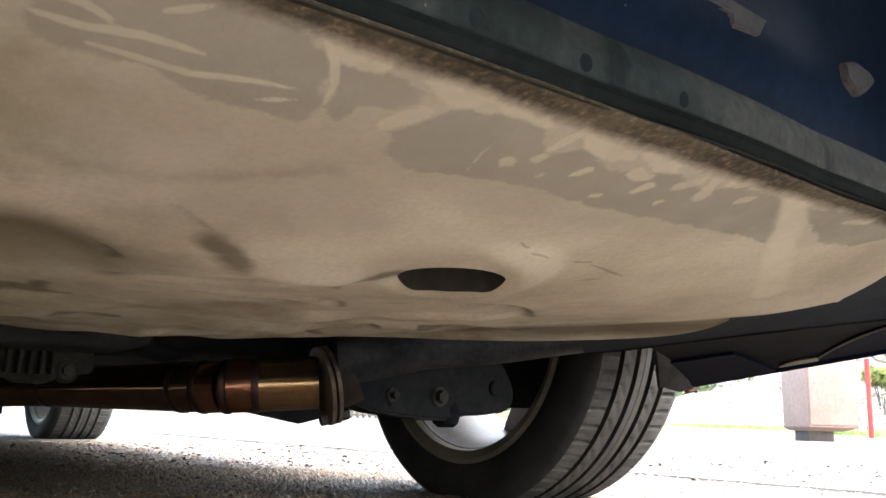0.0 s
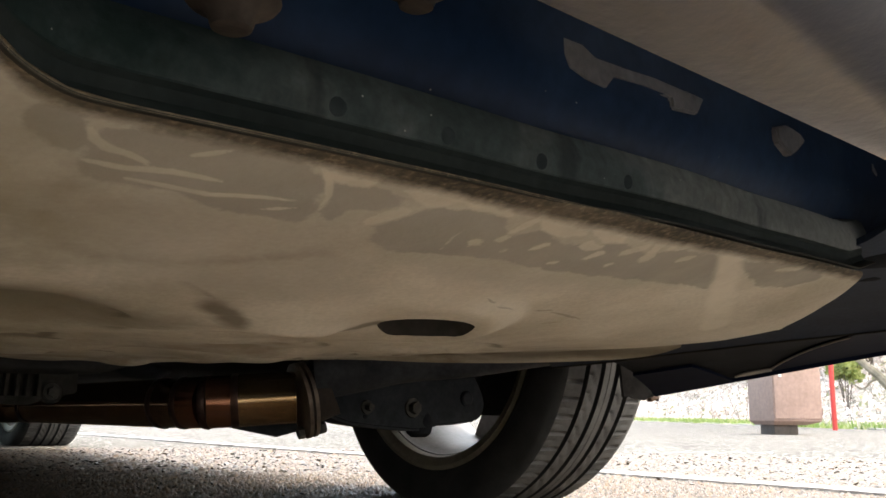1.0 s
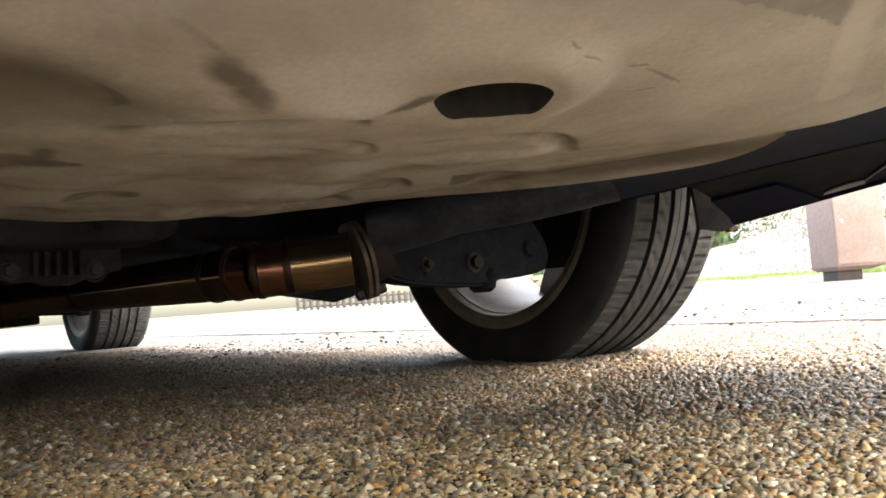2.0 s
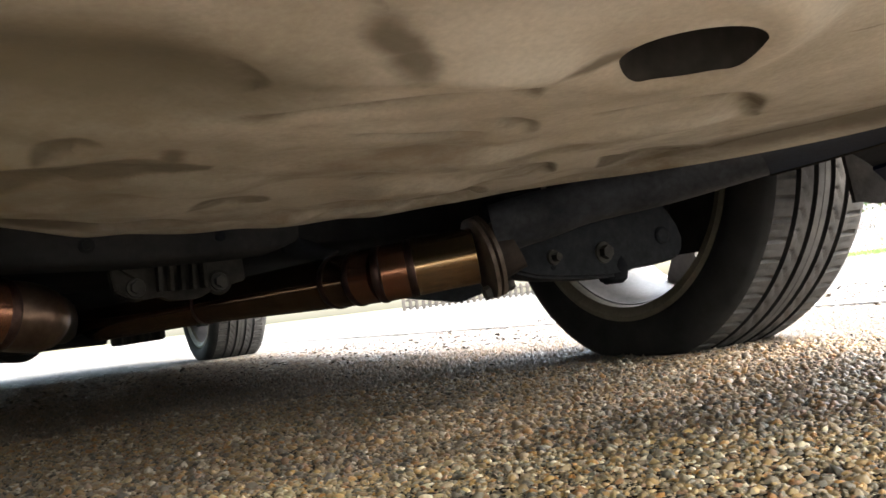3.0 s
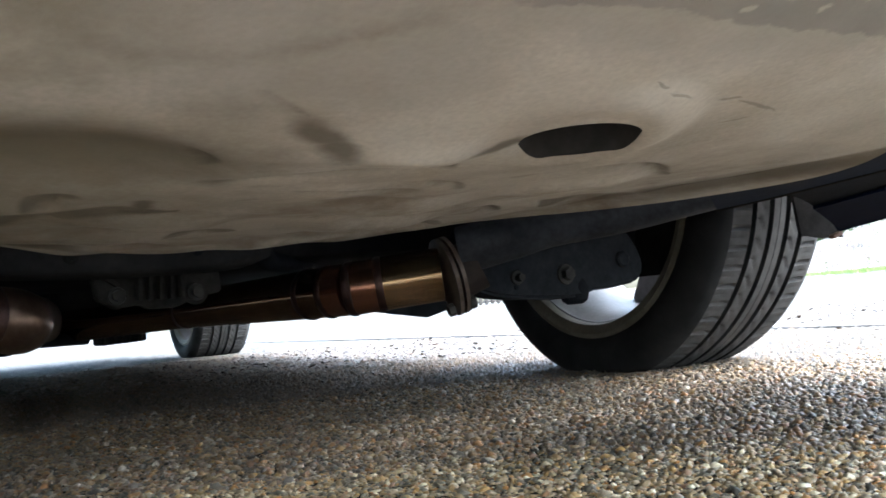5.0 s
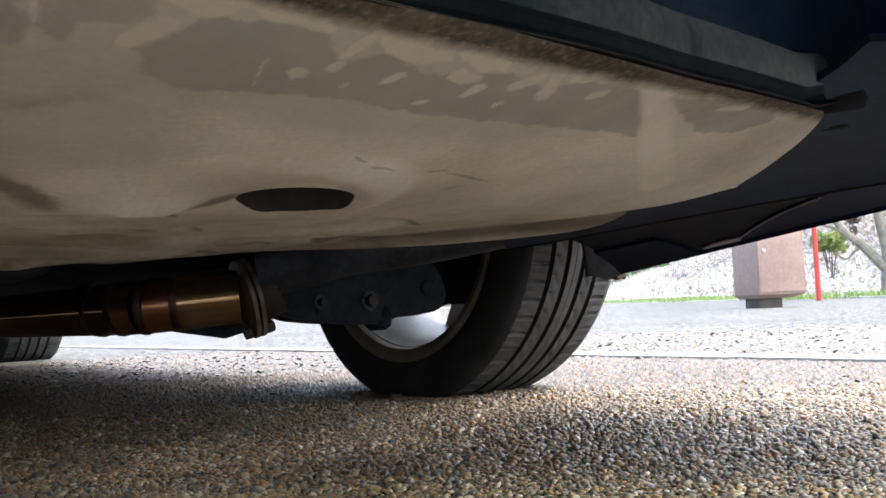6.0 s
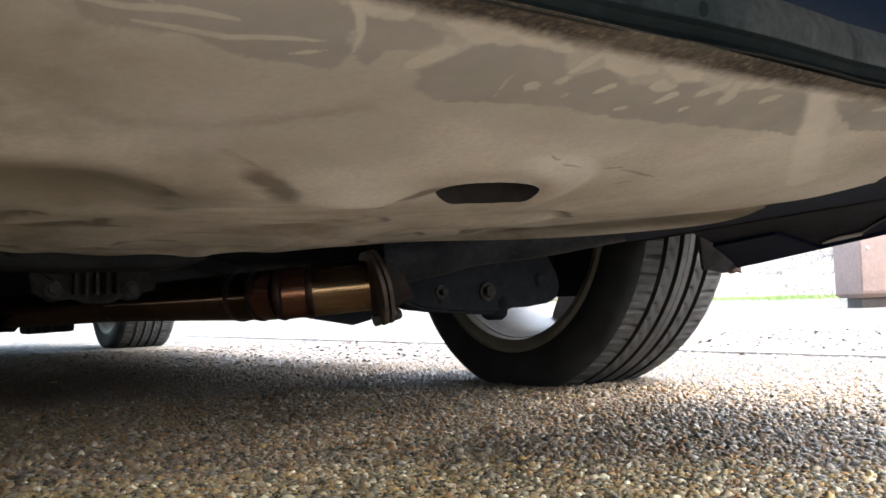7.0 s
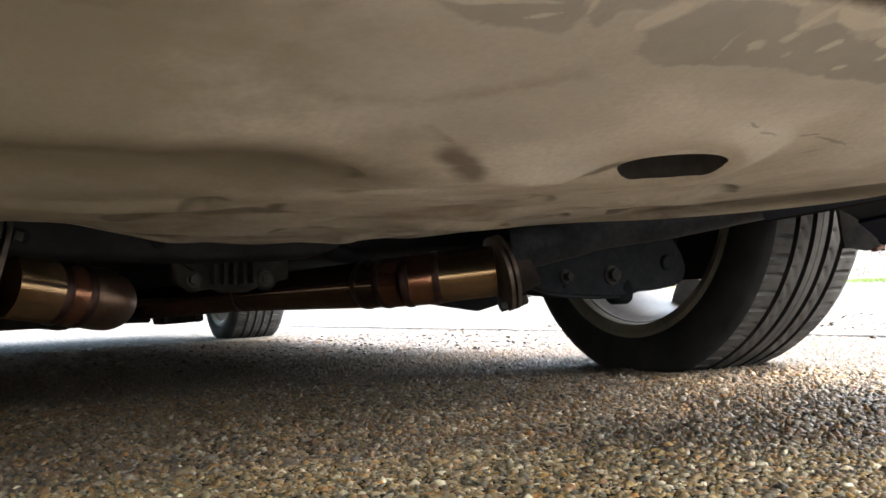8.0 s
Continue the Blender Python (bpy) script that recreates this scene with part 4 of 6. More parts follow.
    # turned-in collar of the drain hole
    z0 = float(tray_height(np.array(HOLE[0]), np.array(HOLE[1])))
    bm = bmesh.new()
    rings = []
    for r, h in ((HOLE_R + 0.0008, 0.0016), (HOLE_R - 0.0006, 0.003), (HOLE_R - 0.0015, 0.008), (HOLE_R - 0.002, 0.016), (HOLE_R + 0.03, 0.018)):
        ring = []
        for q in range(40):
            an = 2 * math.pi * q / 40
            x, y = (float(q2) for q2 in hole_rim(np.array(an), r))
            ring.append(bm.verts.new((x, y, (float(tray_height(np.array(x), np.array(y))) if h < 0.012 else z0) + h)))
        rings.append(ring)
    for r0, r1 in zip(rings, rings[1:]):
        for q in range(40):
            bm.faces.new((r0[q], r0[(q + 1) % 40], r1[(q + 1) % 40], r1[q]))
    part("drain_hole_collar", bm, COLLAR, ob, "dark collar of the drain hole")
    return ob


tray()


# ---- front bumper ----
def dam_lift(x):
    """The strip stands a little off the tray towards the corner."""
    return 0.0025 * float(ease(0.20, 0.32, x))


def strip():
    """Rubber dam along the leading edge of the tray."""
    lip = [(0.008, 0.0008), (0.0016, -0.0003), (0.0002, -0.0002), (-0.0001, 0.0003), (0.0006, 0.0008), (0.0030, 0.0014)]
    band = [(0.0026, 0.0011), (0.0064, 0.0026), (0.0078, 0.0056), (0.0070, 0.0088), (0.0052, 0.0100)]
    face = [(0.0056, 0.0098), (0.0046, 0.0104), (0.0040, 0.0185), (0.0072, 0.0262), (0.0128, 0.0286), (0.020, 0.0280)]
    stations = []
    for x in list(np.linspace(-0.42, 0.0, 24)) + list(np.linspace(0.004, 0.066, 24)) + list(np.linspace(0.072, CORNER_X, 46)) + [0.494, 0.502, 0.510, 0.517, 0.522, 0.525]:
        y = float(tray_front(np.array(min(x, CORNER_X)))) + (max(0.0, x - CORNER_X) * 0.2)
        z = float(tray_height(np.array(x), np.array(y)))
        lift = max(0.0, x - CORNER_X) * 0.2 + dam_lift(x)
        stations.append((x, y, z + lift, 1 + 0.12 * (x - 0.2)))
    shape = lambda prof: sheet_bm([[(x, y + dy, z + dz * k) for dy, dz in prof] for x, y, z, k in stations])
    ob = part("air_dam", shape(face), STRIP, bumper, "dark dusty rubber strip along the tray")
    part("groove", shape(band), GROOVE_SHADE, ob, "black groove of the strip with its shade in the colour")
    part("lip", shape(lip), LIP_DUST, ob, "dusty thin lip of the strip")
    return ob


bumper = new("bumper")
bumper.parent = car
bumper["label"] = "glossy dark blue painted front bumper"
dam = strip()
for x in (0.125, 0.165, 0.208, 0.259):
    y = float(tray_front(np.array(x)))
    z = float(tray_height(np.array(x), np.array(y))) + 0.0140 + dam_lift(x)
    part("rivet", tube_bm([(x, y + 0.0080, z), (x, y + 0.0044, z), (x, y + 0.0040, z)], [0.0034, 0.0031, 0.0018], 18), RIVET, dam)

# wall behind the dam, with its slots
rows = []
for x in np.concatenate([np.linspace(-0.42, 0.0, 20), np.linspace(0.006, 0.56, 95)]):
    y = float(tray_front(np.array(min(x, CORNER_X)))) + 0.003
    z = float(tray_height(np.array(x), np.array(y)))
    rows.append([(x, y + 0.016, z + 0.024), (x, y + 0.0135, z + 0.030), (x, y + 0.004, z + 0.046), (x, y + 0.003, z + 0.060), (x, y + 0.001, z + 0.085), (x, y - 0.012, z + 0.12)])
part("inner_wall", sheet_bm(rows, (0, 0.004, 0)), BLUE_WALL, bumper, "dark blue inner wall of the bumper")


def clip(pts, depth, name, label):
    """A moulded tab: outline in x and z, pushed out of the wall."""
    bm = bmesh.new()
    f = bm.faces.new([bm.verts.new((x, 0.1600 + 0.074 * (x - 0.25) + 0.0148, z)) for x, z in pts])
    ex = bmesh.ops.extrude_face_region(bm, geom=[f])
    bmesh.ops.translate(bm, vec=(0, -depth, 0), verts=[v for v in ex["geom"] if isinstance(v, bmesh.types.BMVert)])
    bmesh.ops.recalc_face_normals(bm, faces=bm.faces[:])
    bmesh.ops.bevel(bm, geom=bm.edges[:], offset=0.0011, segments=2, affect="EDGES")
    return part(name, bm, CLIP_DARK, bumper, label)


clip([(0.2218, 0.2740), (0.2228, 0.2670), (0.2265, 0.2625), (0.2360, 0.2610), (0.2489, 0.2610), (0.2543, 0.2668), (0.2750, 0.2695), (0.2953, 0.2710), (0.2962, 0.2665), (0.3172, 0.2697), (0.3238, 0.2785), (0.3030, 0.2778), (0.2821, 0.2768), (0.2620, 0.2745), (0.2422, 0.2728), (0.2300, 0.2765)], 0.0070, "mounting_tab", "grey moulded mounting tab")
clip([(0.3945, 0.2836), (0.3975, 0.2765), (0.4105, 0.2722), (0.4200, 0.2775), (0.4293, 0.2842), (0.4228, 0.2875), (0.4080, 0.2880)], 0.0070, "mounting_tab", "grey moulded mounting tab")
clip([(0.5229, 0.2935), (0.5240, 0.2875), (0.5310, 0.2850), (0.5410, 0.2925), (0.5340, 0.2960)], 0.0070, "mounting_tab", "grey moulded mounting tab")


def push_clip(x, y, z):
    bm = bmesh.new()
    m = Matrix.Translation((x, y, z))
    prof = [(0.0, 0.0006), (0.0034, 0.0002), (0.0045, 0.0008), (0.0052, 0.0030), (0.0062, 0.0042), (0.0098, 0.0062), (0.0106, 0.0072), (0.0104, 0.0084), (0.0085, 0.0090), (0.0085, 0.03)]
    rings = [[bm.verts.new(m @ Vector((max(r, 1e-4) * math.cos(a), max(r, 1e-4) * math.sin(a), h))) for a in (2 * math.pi * k / 24 for k in range(24))] for r, h in prof]
    for r0, r1 in zip(rings, rings[1:]):
        for k in range(24):
            bm.faces.new((r0[k], r0[(k + 1) % 24], r1[(k + 1) % 24], r1[k]))
    return part("push_clip", bm, CLIP_BROWN, bumper, "brown grimy plastic push clip")


push_clip(0.085, 0.140, 0.2235)
push_clip(0.136, 0.140, 0.2455)


# painted skin: chin, nose and wrapped corners, cut off by the wheel arches
def skin():
    prof = [(0.092, 0.240), (0.088, 0.2265), (0.083, 0.2225), (0.074, 0.2225), (0.050, 0.2285), (0.015, 0.246), (-0.030, 0.285), (-0.060, 0.335), (-0.080, 0.41), (-0.085, 0.50), (-0.075, 0.56), (-0.04, 0.60), (0.05, 0.63)]
    rows = []
    for u in np.linspace(-1, 1, 91):
        s = abs(u)
        x = CX + 0.88 * math.copysign(math.sin(min(s * 1.18, 1) ** 0.9 * math.pi / 2), u) if s < 0.85 else CX + 0.88 * math.copysign(1, u)
        back = 0.32 * max(0, (s - 0.30) / 0.55) ** 2.2 if s < 0.85 else 0.32 + (s - 0.85) / 0.15 * 0.32
        tuck = min(1.0, max(0.0, (s - 0.45) / 0.35))
        row = []
        for y, z in prof:
            inner = (y + 0.085) * (1 - tuck)
            row.append((x - math.copysign(0.02 * tuck * (z < 0.30), u), -0.085 + inner + back, z + 0.075 * tuck * max(0.0, (0.45 - z) / 0.23)))
        rows.append(row)
    return part("bumper_skin", sheet_bm(rows, (0, 0.004, 0.002)), CHIN_PAINT, bumper, "glossy dark blue painted bumper skin")


skin()

# lower corner of the bumper, from the dam round to the front of the wheel arch
EDGE = smooth_line([(1.085, 0.18, 0.252), (1.05, 0.277, 0.233), (1.0, 0.40, 0.210), (0.95, 0.525, 0.186), (0.912, 0.625, 0.167), (0.900, 0.660, 0.163)], 6)
RIDGE = smooth_line([(0.86, 0.08, 0.236), (0.835, 0.18, 0.228), (0.80, 0.3175, 0.219), (0.765, 0.46, 0.208), (0.740, 0.57, 0.1985), (0.728, 0.63, 0.1945)], 6)


def corner():
    rows = []
    for p in EDGE[:25]:
        rows.append([Vector(p) + Vector((d, 0, h)) for d, h in ((-0.006, 0.003), (0.0, 0.0), (0.03, 0.018), (0.07, 0.09), (0.09, 0.20), (0.09, 0.32))])
    # outer skin takes the near-black copy instead of gloss, so shade is painted on
    part("corner_skin", sheet_bm(rows, (-0.003, 0.0, 0.003)), BLUE_NEAR_BLACK, bumper, "dark blue lower bumper corner")
    # liner between the tray and the ridge
    inner = smooth_line([(0.490, 0.160, 0.250), (0.500, 0.19, 0.240), (0.505, 0.25, 0.230), (0.514, 0.312, 0.214), (0.508, 0.38, 0.206), (0.49, 0.47, 0.203)], 6)
    rows = []
    for a, r in zip(inner, RIDGE):
        a, r = Vector(a), Vector(r)
        rows.append([a.lerp(r, t) + Vector((0, 0, 0.012 * math.sin(math.pi * t) ** 0.5)) for t in np.linspace(0, 1, 9)])
    liner = part("splash_liner", sheet_bm(rows, (0, 0, 0.004)), LINER_BLACK, bumper, "black plastic splash liner")
    part("liner_lip", tube_bm([Vector(r) + Vector((0, 0, 0.001)) for r in RIDGE], 0.0022, 8), DUSTY_BLACK, liner)
    # panels from the ridge down to the outer edge
    def on_panel(i, t, drop=0.0, sink=0.0):
        k = min(int(i), len(EDGE) - 2)
        r, e = Vector(RIDGE[k]).lerp(Vector(RIDGE[k + 1]), i - k), Vector(EDGE[k]).lerp(Vector(EDGE[k + 1]), i - k) + Vector((-0.005, 0, 0.004))
        return r.lerp(e, t) + Vector((0, 0, (0.0025 + 0.4 * sink) * max(0.0, math.sin(math.pi * t)) - drop))

    def cut(t):
        return 12.0 + 4.9 * t
    last = len(EDGE) - 1
    stop = lambda t: 23.2 + 0.6 * t
    for name, lo, hi, t0, sink, drop, mat, label in (("front_panel", lambda t: 0.0, cut, 0.0, 0.0, 0.0, BLUE_NEAR_BLACK, "dark blue inner panel"), ("middle_panel", cut, stop, 0.0, 0.006, 0.0, BLACK_PLASTIC, "dusty black middle panel"),
                                                     ("rear_panel", lambda t: 20.6 - 2.0 * t, stop, 0.45, 0.004, 0.003, BLUE_NEAR_BLACK, "blue-black rear panel")):
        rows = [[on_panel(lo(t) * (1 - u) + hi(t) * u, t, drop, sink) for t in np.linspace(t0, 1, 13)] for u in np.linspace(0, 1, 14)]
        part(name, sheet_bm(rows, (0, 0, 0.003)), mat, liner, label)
    part("panel_edge", tube_bm([on_panel(cut(t), t, 0.0008) for t in np.linspace(0.12, 0.93, 12)], 0.0011, 8), CLIP_GREY, liner, "pale trimmed panel edge")
    tab = []
    for u in np.linspace(0, 1, 7):
        wide = 0.09 * math.sin(math.pi * min(1.0, 0.25 + u * 0.7)) ** 0.7
        tab.append([on_panel(cut(0.93) - 0.15 + 1.9 * u, 0.94 - wide + wide * v, 0.0022) for v in np.linspace(0, 1, 5)])
    part("liner_tab", sheet_bm(tab, (0, 0, 0.0015)), CLIP_GREY, liner, "pale torn plastic tab")
    # vertical flap ahead of the tyre
    rows = []
    for t in np.linspace(0.0, 1.0, 9):
        right, left = Vector((0.931, 0.66, 0.222)).lerp(Vector((0.962, 0.655, 0.1625)), t), Vector((0.897, 0.668, 0.224)).lerp(Vector((0.905, 0.668, 0.166)), t)
        rows.append([right.lerp(left, u) + Vector((0, -0.003 * math.sin(math.pi * u), 0.0015 * math.sin(9 * u) * t)) for u in np.linspace(0, 1, 7)])
    rows.insert(0, [p + Vector((0, 0.02, 0.06)) for p in rows[0]])
    fl = part("arch_flap", sheet_bm(rows, (0.0, 0.004, 0)), FLAP_GREY, bumper, "dusty grey flap ahead of the tyre")
    part("flap_clip", box_bm((0.018, 0.008, 0.005), (0.948, 0.655, 0.1655), 0.0018, (0, -14, 0)), RUST, fl, "rusty clip at the foot of the flap")


corner()
# upright brackets and duct beside the dam
for x, y, w in ((0.58, 0.215, 0.03), (0.64, 0.25, 0.02)):
    part("duct_post", box_bm((w, 0.03, 0.12), (x, y, 0.30), 0.006, (0, 8, 20)), BLACK_PLASTIC, bumper)
part("fog_lamp_bezel", box_bm((0.10, 0.02, 0.016), (0.66, 0.19, 0.300), 0.004, (0, -8, 20)), BLACK_PLASTIC, bumper, "black plastic bezel")


# ---- wheels ----
WR, WIDTH, RIM_R, WZ = 0.292, 0.222, 0.215, 0.276


def tyre_bm():
    """Grooved tread with sipes; x from the inner side outwards."""
    half = WIDTH / 2
    prof = [(-half + 0.018, RIM_R - 0.006, 0), (-half + 0.010, RIM_R + 0.004, 0), (-half + 0.002, RIM_R + 0.014, 0), (-half - 0.003, RIM_R + 0.028, 0), (-half - 0.001, WR - 0.026, 0), (-half + 0.004, WR - 0.016, 0)]
    prof += [(-half + 0.0075, WR - 0.0105, 1), (-half + 0.012, WR - 0.0068, 1), (-half + 0.022, WR - 0.0035, 1)]
    grooves = (-0.050, -0.017, 0.017, 0.050)
    xs = [-half + 0.034]
    for g in grooves:
        xs += [g - 0.0052, g - 0.0042, g - 0.0025, g + 0.0025, g + 0.0042, g + 0.0052]
    crown = lambda x: WR - 0.55 * x * x
    prof.append((-half + 0.034, crown(-half + 0.034), 1))
    prof.append((-0.0625, crown(-0.0625), 4))
    for gi, g in enumerate(grooves):
        prof += [(g - 0.0050, crown(g), 2), (g - 0.0036, crown(g) - 0.0075, 3), (g + 0.0036, crown(g) - 0.0075, 3), (g + 0.0050, crown(g), 2)]
        if gi < 3:
            for o in ((0.0085, 0.0125, 0.0165, 0.0205, 0.0245) if gi != 1 else (0.0150, 0.0165, 0.0173, 0.0181)):
                prof.append((g + o, crown(g + o) - (0.002 if o == 0.0173 else 0), 2 if gi == 1 or o > 0.021 else 5))
    prof.append((0.0625, crown(0.0625), 4))
    prof.append((half - 0.034, crown(half - 0.034), 1))
    mirror = [(-x, r, k) for x, r, k in prof[:9]][::-1]
    prof += mirror
    PITCH, SUB = 66, 9
    segs = PITCH * SUB
    bm = bmesh.new()
    rings = []
    for s in range(segs):
        a = 2 * math.pi * s / segs
        ring = []
        for x, r, k in prof:
            ph = s % SUB
            # lateral slots in the shoulders, long and short by turns
            if (k == 4 or (k == 1 and 0.070 < abs(x) < 0.080)) and ph in (3, 4):
                r -= 0.0050
            if k == 1 and 0.070 < abs(x) < 0.080 and ph == 8:
                r -= 0.0022
            # slanted sipes in the ribs
            if k == 5 and (s + int(round((x + 0.05) * 420))) % SUB in (2, 3):
                r -= 0.0030
            y, z = r * math.sin(a), r * math.cos(a)
            z = max(z, -WZ + 0.001)
            squash = max(0.0, -z - 0.20) / 0.08
            xx = x * (1 + 0.05 * squash) if r < WR - 0.012 else x
            ring.append(bm.verts.new((xx, y, z)))
        rings.append(ring)
    for s in range(segs):
        a, b = rings[s], rings[(s + 1) % segs]
        for i in range(len(prof) - 1):
            f = bm.faces.new((a[i], a[i + 1], b[i + 1], b[i]))
            f.material_index = 1 if prof[i][2] in (1, 2, 4, 5) and prof[i + 1][2] in (1, 2, 4, 5) and prof[i + 1][0] > -half + 0.026 else 0
    return bm


def rim_bm():
    """Barrel and outer disc edge."""
    h = WIDTH / 2
    r = RIM_R
    prof = [(-h + 0.020, r - 0.010), (-h + 0.024, r - 0.0165), (-h + 0.034, r - 0.017),
            (-h + 0.045, r - 0.022), (-h + 0.075, r - 0.030), (0.03, r - 0.034), (h - 0.03, r - 0.026), (h - 0.016, r - 0.014), (h - 0.010, r - 0.004), (h - 0.006, r + 0.006), (h - 0.011, r + 0.005), (h - 0.014, r - 0.006)]
    return revolve_bm(prof, 96)


def spokes_bm():
    bm = bmesh.new()
    h = WIDTH / 2
    for k in range(5):
        a0 = 2 * math.pi * (k + 0.333) / 5
        rows = []
        for t in np.linspace(0, 1, 7):
            rr = 0.045 + t * (RIM_R - 0.022 - 0.045)
            w = 0.062 - 0.030 * math.sin(math.pi * min(t * 1.1, 1)) + 0.02 * t
            x = h - 0.030 - 0.018 * (1 - t) ** 2
            rows.append([(x + 0.012 * (1 - abs(s)) ** 0.5, rr * math.sin(a0) + s * w / 2 * math.cos(a0), rr * math.cos(a0) - s * w / 2 * math.sin(a0)) for s in (-1, -0.8, 0, 0.8, 1)])
        sheet_bm(rows, (-0.022, 0, 0), bm)
    bmesh.ops.create_cone(bm, cap_ends=True, segments=40, radius1=0.062, radius2=0.055, depth=0.05, matrix=pose(h - 0.055, 0, 0, 0, 90, 0))
    return bm


def brake_bm():
    bm = revolve_bm([(-0.045, 0.05), (-0.045, 0.138), (-0.036, 0.14), (-0.028, 0.138), (-0.022, 0.085), (0.0, 0.08), (0.0, 0.03), (-0.08, 0.03), (-0.08, 0.05)], 48)
    box_bm((0.085, 0.13, 0.075), (-0.035, 0.105, 0.055), 0.015, (50, 0, 0), bm)
    return bm


def wheel(at, flip=False):
    w = new("wheel")
    w.parent = car
    w["label"] = "alloy wheel with a worn, dusty low-profile tyre"
    t = part("tyre", tyre_bm(), RUBBER, w, "black tyre with four grooves and dusty tread")
    t.data.materials.append(TREAD)
    h, r = WIDTH / 2, RIM_R
    part("rim_lip", revolve_bm([(-h + 0.016, r - 0.004), (-h + 0.010, r + 0.007), (-h + 0.005, r + 0.008), (-h + 0.003, r + 0.001), (-h + 0.008, r - 0.005), (-h + 0.0105, r - 0.0125), (-h + 0.022, r - 0.0150), (-h + 0.026, r - 0.0135)], 96), RIM_LIP, w, "brown brake-dusted inner rim lip")
    part("rim", rim_bm(), RIM_ALLOY, w, "silver-grey alloy rim")
    part("spokes", spokes_bm(), RIM_ALLOY, w)
    shield = bmesh.new()
    arc = np.linspace(math.radians(-134), math.radians(134), 40)
    f0 = shield.faces.new([shield.verts.new((-0.062, 0.194 * math.sin(a), 0.194 * math.cos(a))) for a in arc])
    ex = bmesh.ops.extrude_face_region(shield, geom=[f0])
    bmesh.ops.translate(shield, vec=(-0.012, 0, 0), verts=[v for v in ex["geom"] if isinstance(v, bmesh.types.BMVert)])
    bmesh.ops.recalc_face_normals(shield, faces=shield.faces[:])
    part("dust_shield", shield, STEEL_DARK, w, "dark brake dust shield")
    part("brake_disc", brake_bm(), STEEL_DARK, w, "dark brake disc with caliper")
    w.matrix_basis = pose(*at, 0, 0, 180 if flip else 0)
    return w


FRONT_Y, REAR_Y = 1.085, 3.74
front = wheel((0.936 + WIDTH / 2, FRONT_Y, WZ))
for at, flip in (((0.985 + WIDTH / 2, REAR_Y, WZ), 0), ((2 * CX - 0.936 - WIDTH / 2, FRONT_Y, WZ), 180), ((2 * CX - 0.985 - WIDTH / 2, REAR_Y, WZ), 180)):
    copy_thing(front, pose(*at, 0, 0, flip))


# ---- exhaust ----
def along(a, b, t):
    return tuple(np.array(a) * (1 - t) + np.array(b) * t)


exhaust = new("exhaust")
exhaust.parent = car
exhaust["label"] = "heat-tinted stainless exhaust pipes with bolted flanges"


def section(name, points, r, material, label=""):
    return part(name, tube_bm(points, r, 32), material, exhaust, label)


def weld(at, way, r):
    way = Vector(way).normalized()
    bm = tube_bm([Vector(at) + way * d for d in (-0.0042, -0.003, -0.001, 0.001, 0.003, 0.0042)], [r + 0.0002, r + 0.0009, r + 0.0013, r + 0.0013, r + 0.0009, r + 0.0002], 32)
    return part("weld_bead", bm, WELD, exhaust)


def flange(at, way, r, label, thick=0.006, sides=(1, -1), ear_at=0.9):
    """Two bolted plates with their nuts."""
    way = Vector(way).normalized()
    q = way.to_track_quat("Z", "Y").to_matrix().to_4x4()
    m = Matrix.Translation(at) @ q
    bm = bmesh.new()
    n = 48
    top = 2 * thick + 0.0012
    for z0, z1 in ((0.0, thick), (thick + 0.0012, top)):
        rings = []
        for rad, z in ((0.86, z0), (1.0, z0 + 0.001), (1.0, z1 - 0.001), (0.86, z1)):
            ring = []
            for k in range(n):
                a = 2 * math.pi * k / n
                ear = 1 + 0.26 * max(s * math.cos(a - ear_at) for s in (*sides, 0)) ** 6
                ring.append(bm.verts.new(m @ Vector((r * rad * ear * math.cos(a), r * rad * ear * math.sin(a), z))))
            rings.append(ring)
        bm.faces.new(rings[0][::-1])
        bm.faces.new(rings[-1])
        for a, b in zip(rings, rings[1:]):
            for k in range(n):
                bm.faces.new((a[k], a[(k + 1) % n], b[(k + 1) % n], b[k]))
    f = part("flange", bm, FLANGE_STEEL, exhaust, label)
    for s in sides:
        p = m @ Vector((s * r * 1.04 * math.cos(ear_at), s * r * 1.04 * math.sin(ear_at), top))
        p2 = m @ Vector((s * r * 1.04 * math.cos(ear_at), s * r * 1.04 * math.sin(ear_at), 0.0))
        part("flange_bolt", hex_bm(p, way, 0.0075, 0.008, hex_bm(p2, -way, 0.0075, 0.007)), BOLT_DARK, f)
    return f


A, B = Vector((0.548, 0.868, 0.160)), Vector((0.351, 1.201, 0.149))
bend = Vector((0.457, 0.922, 0.1520))
tail = Vector((0.20, 1.40, 0.140))
w1 = (bend - A).normalized()
w2 = (B - bend).normalized()
section("front_pipe", [A, A + w1 * 0.02, bend - w1 * 0.037], 0.0300, GOLD, "straw-gold tinted stainless pipe")
cuts = [bend - w1 * 0.037, bend - w1 * 0.006, bend + w2 * 0.026, bend + w2 * 0.058]
for i, (a, b) in enumerate(zip(cuts, cuts[1:])):
    section("pie_cut", [a, b], 0.0297 - 0.0005 * i, COPPER if i < 2 else BRONZE, "copper tinted pie-cut segment of the pipe")
for i, c in enumerate(cuts):
    weld(c, w1.lerp(w2, i / 3), 0.0298 - 0.0004 * i)
section("front_pipe", [cuts[-1], along(cuts[-1], B, 0.5), B], [0.0285, 0.026, 0.0235], BRONZE, "bronze tinted stainless pipe")
section("collar", [B - w2 * 0.004, B + w2 * 0.004], 0.0245, WELD)
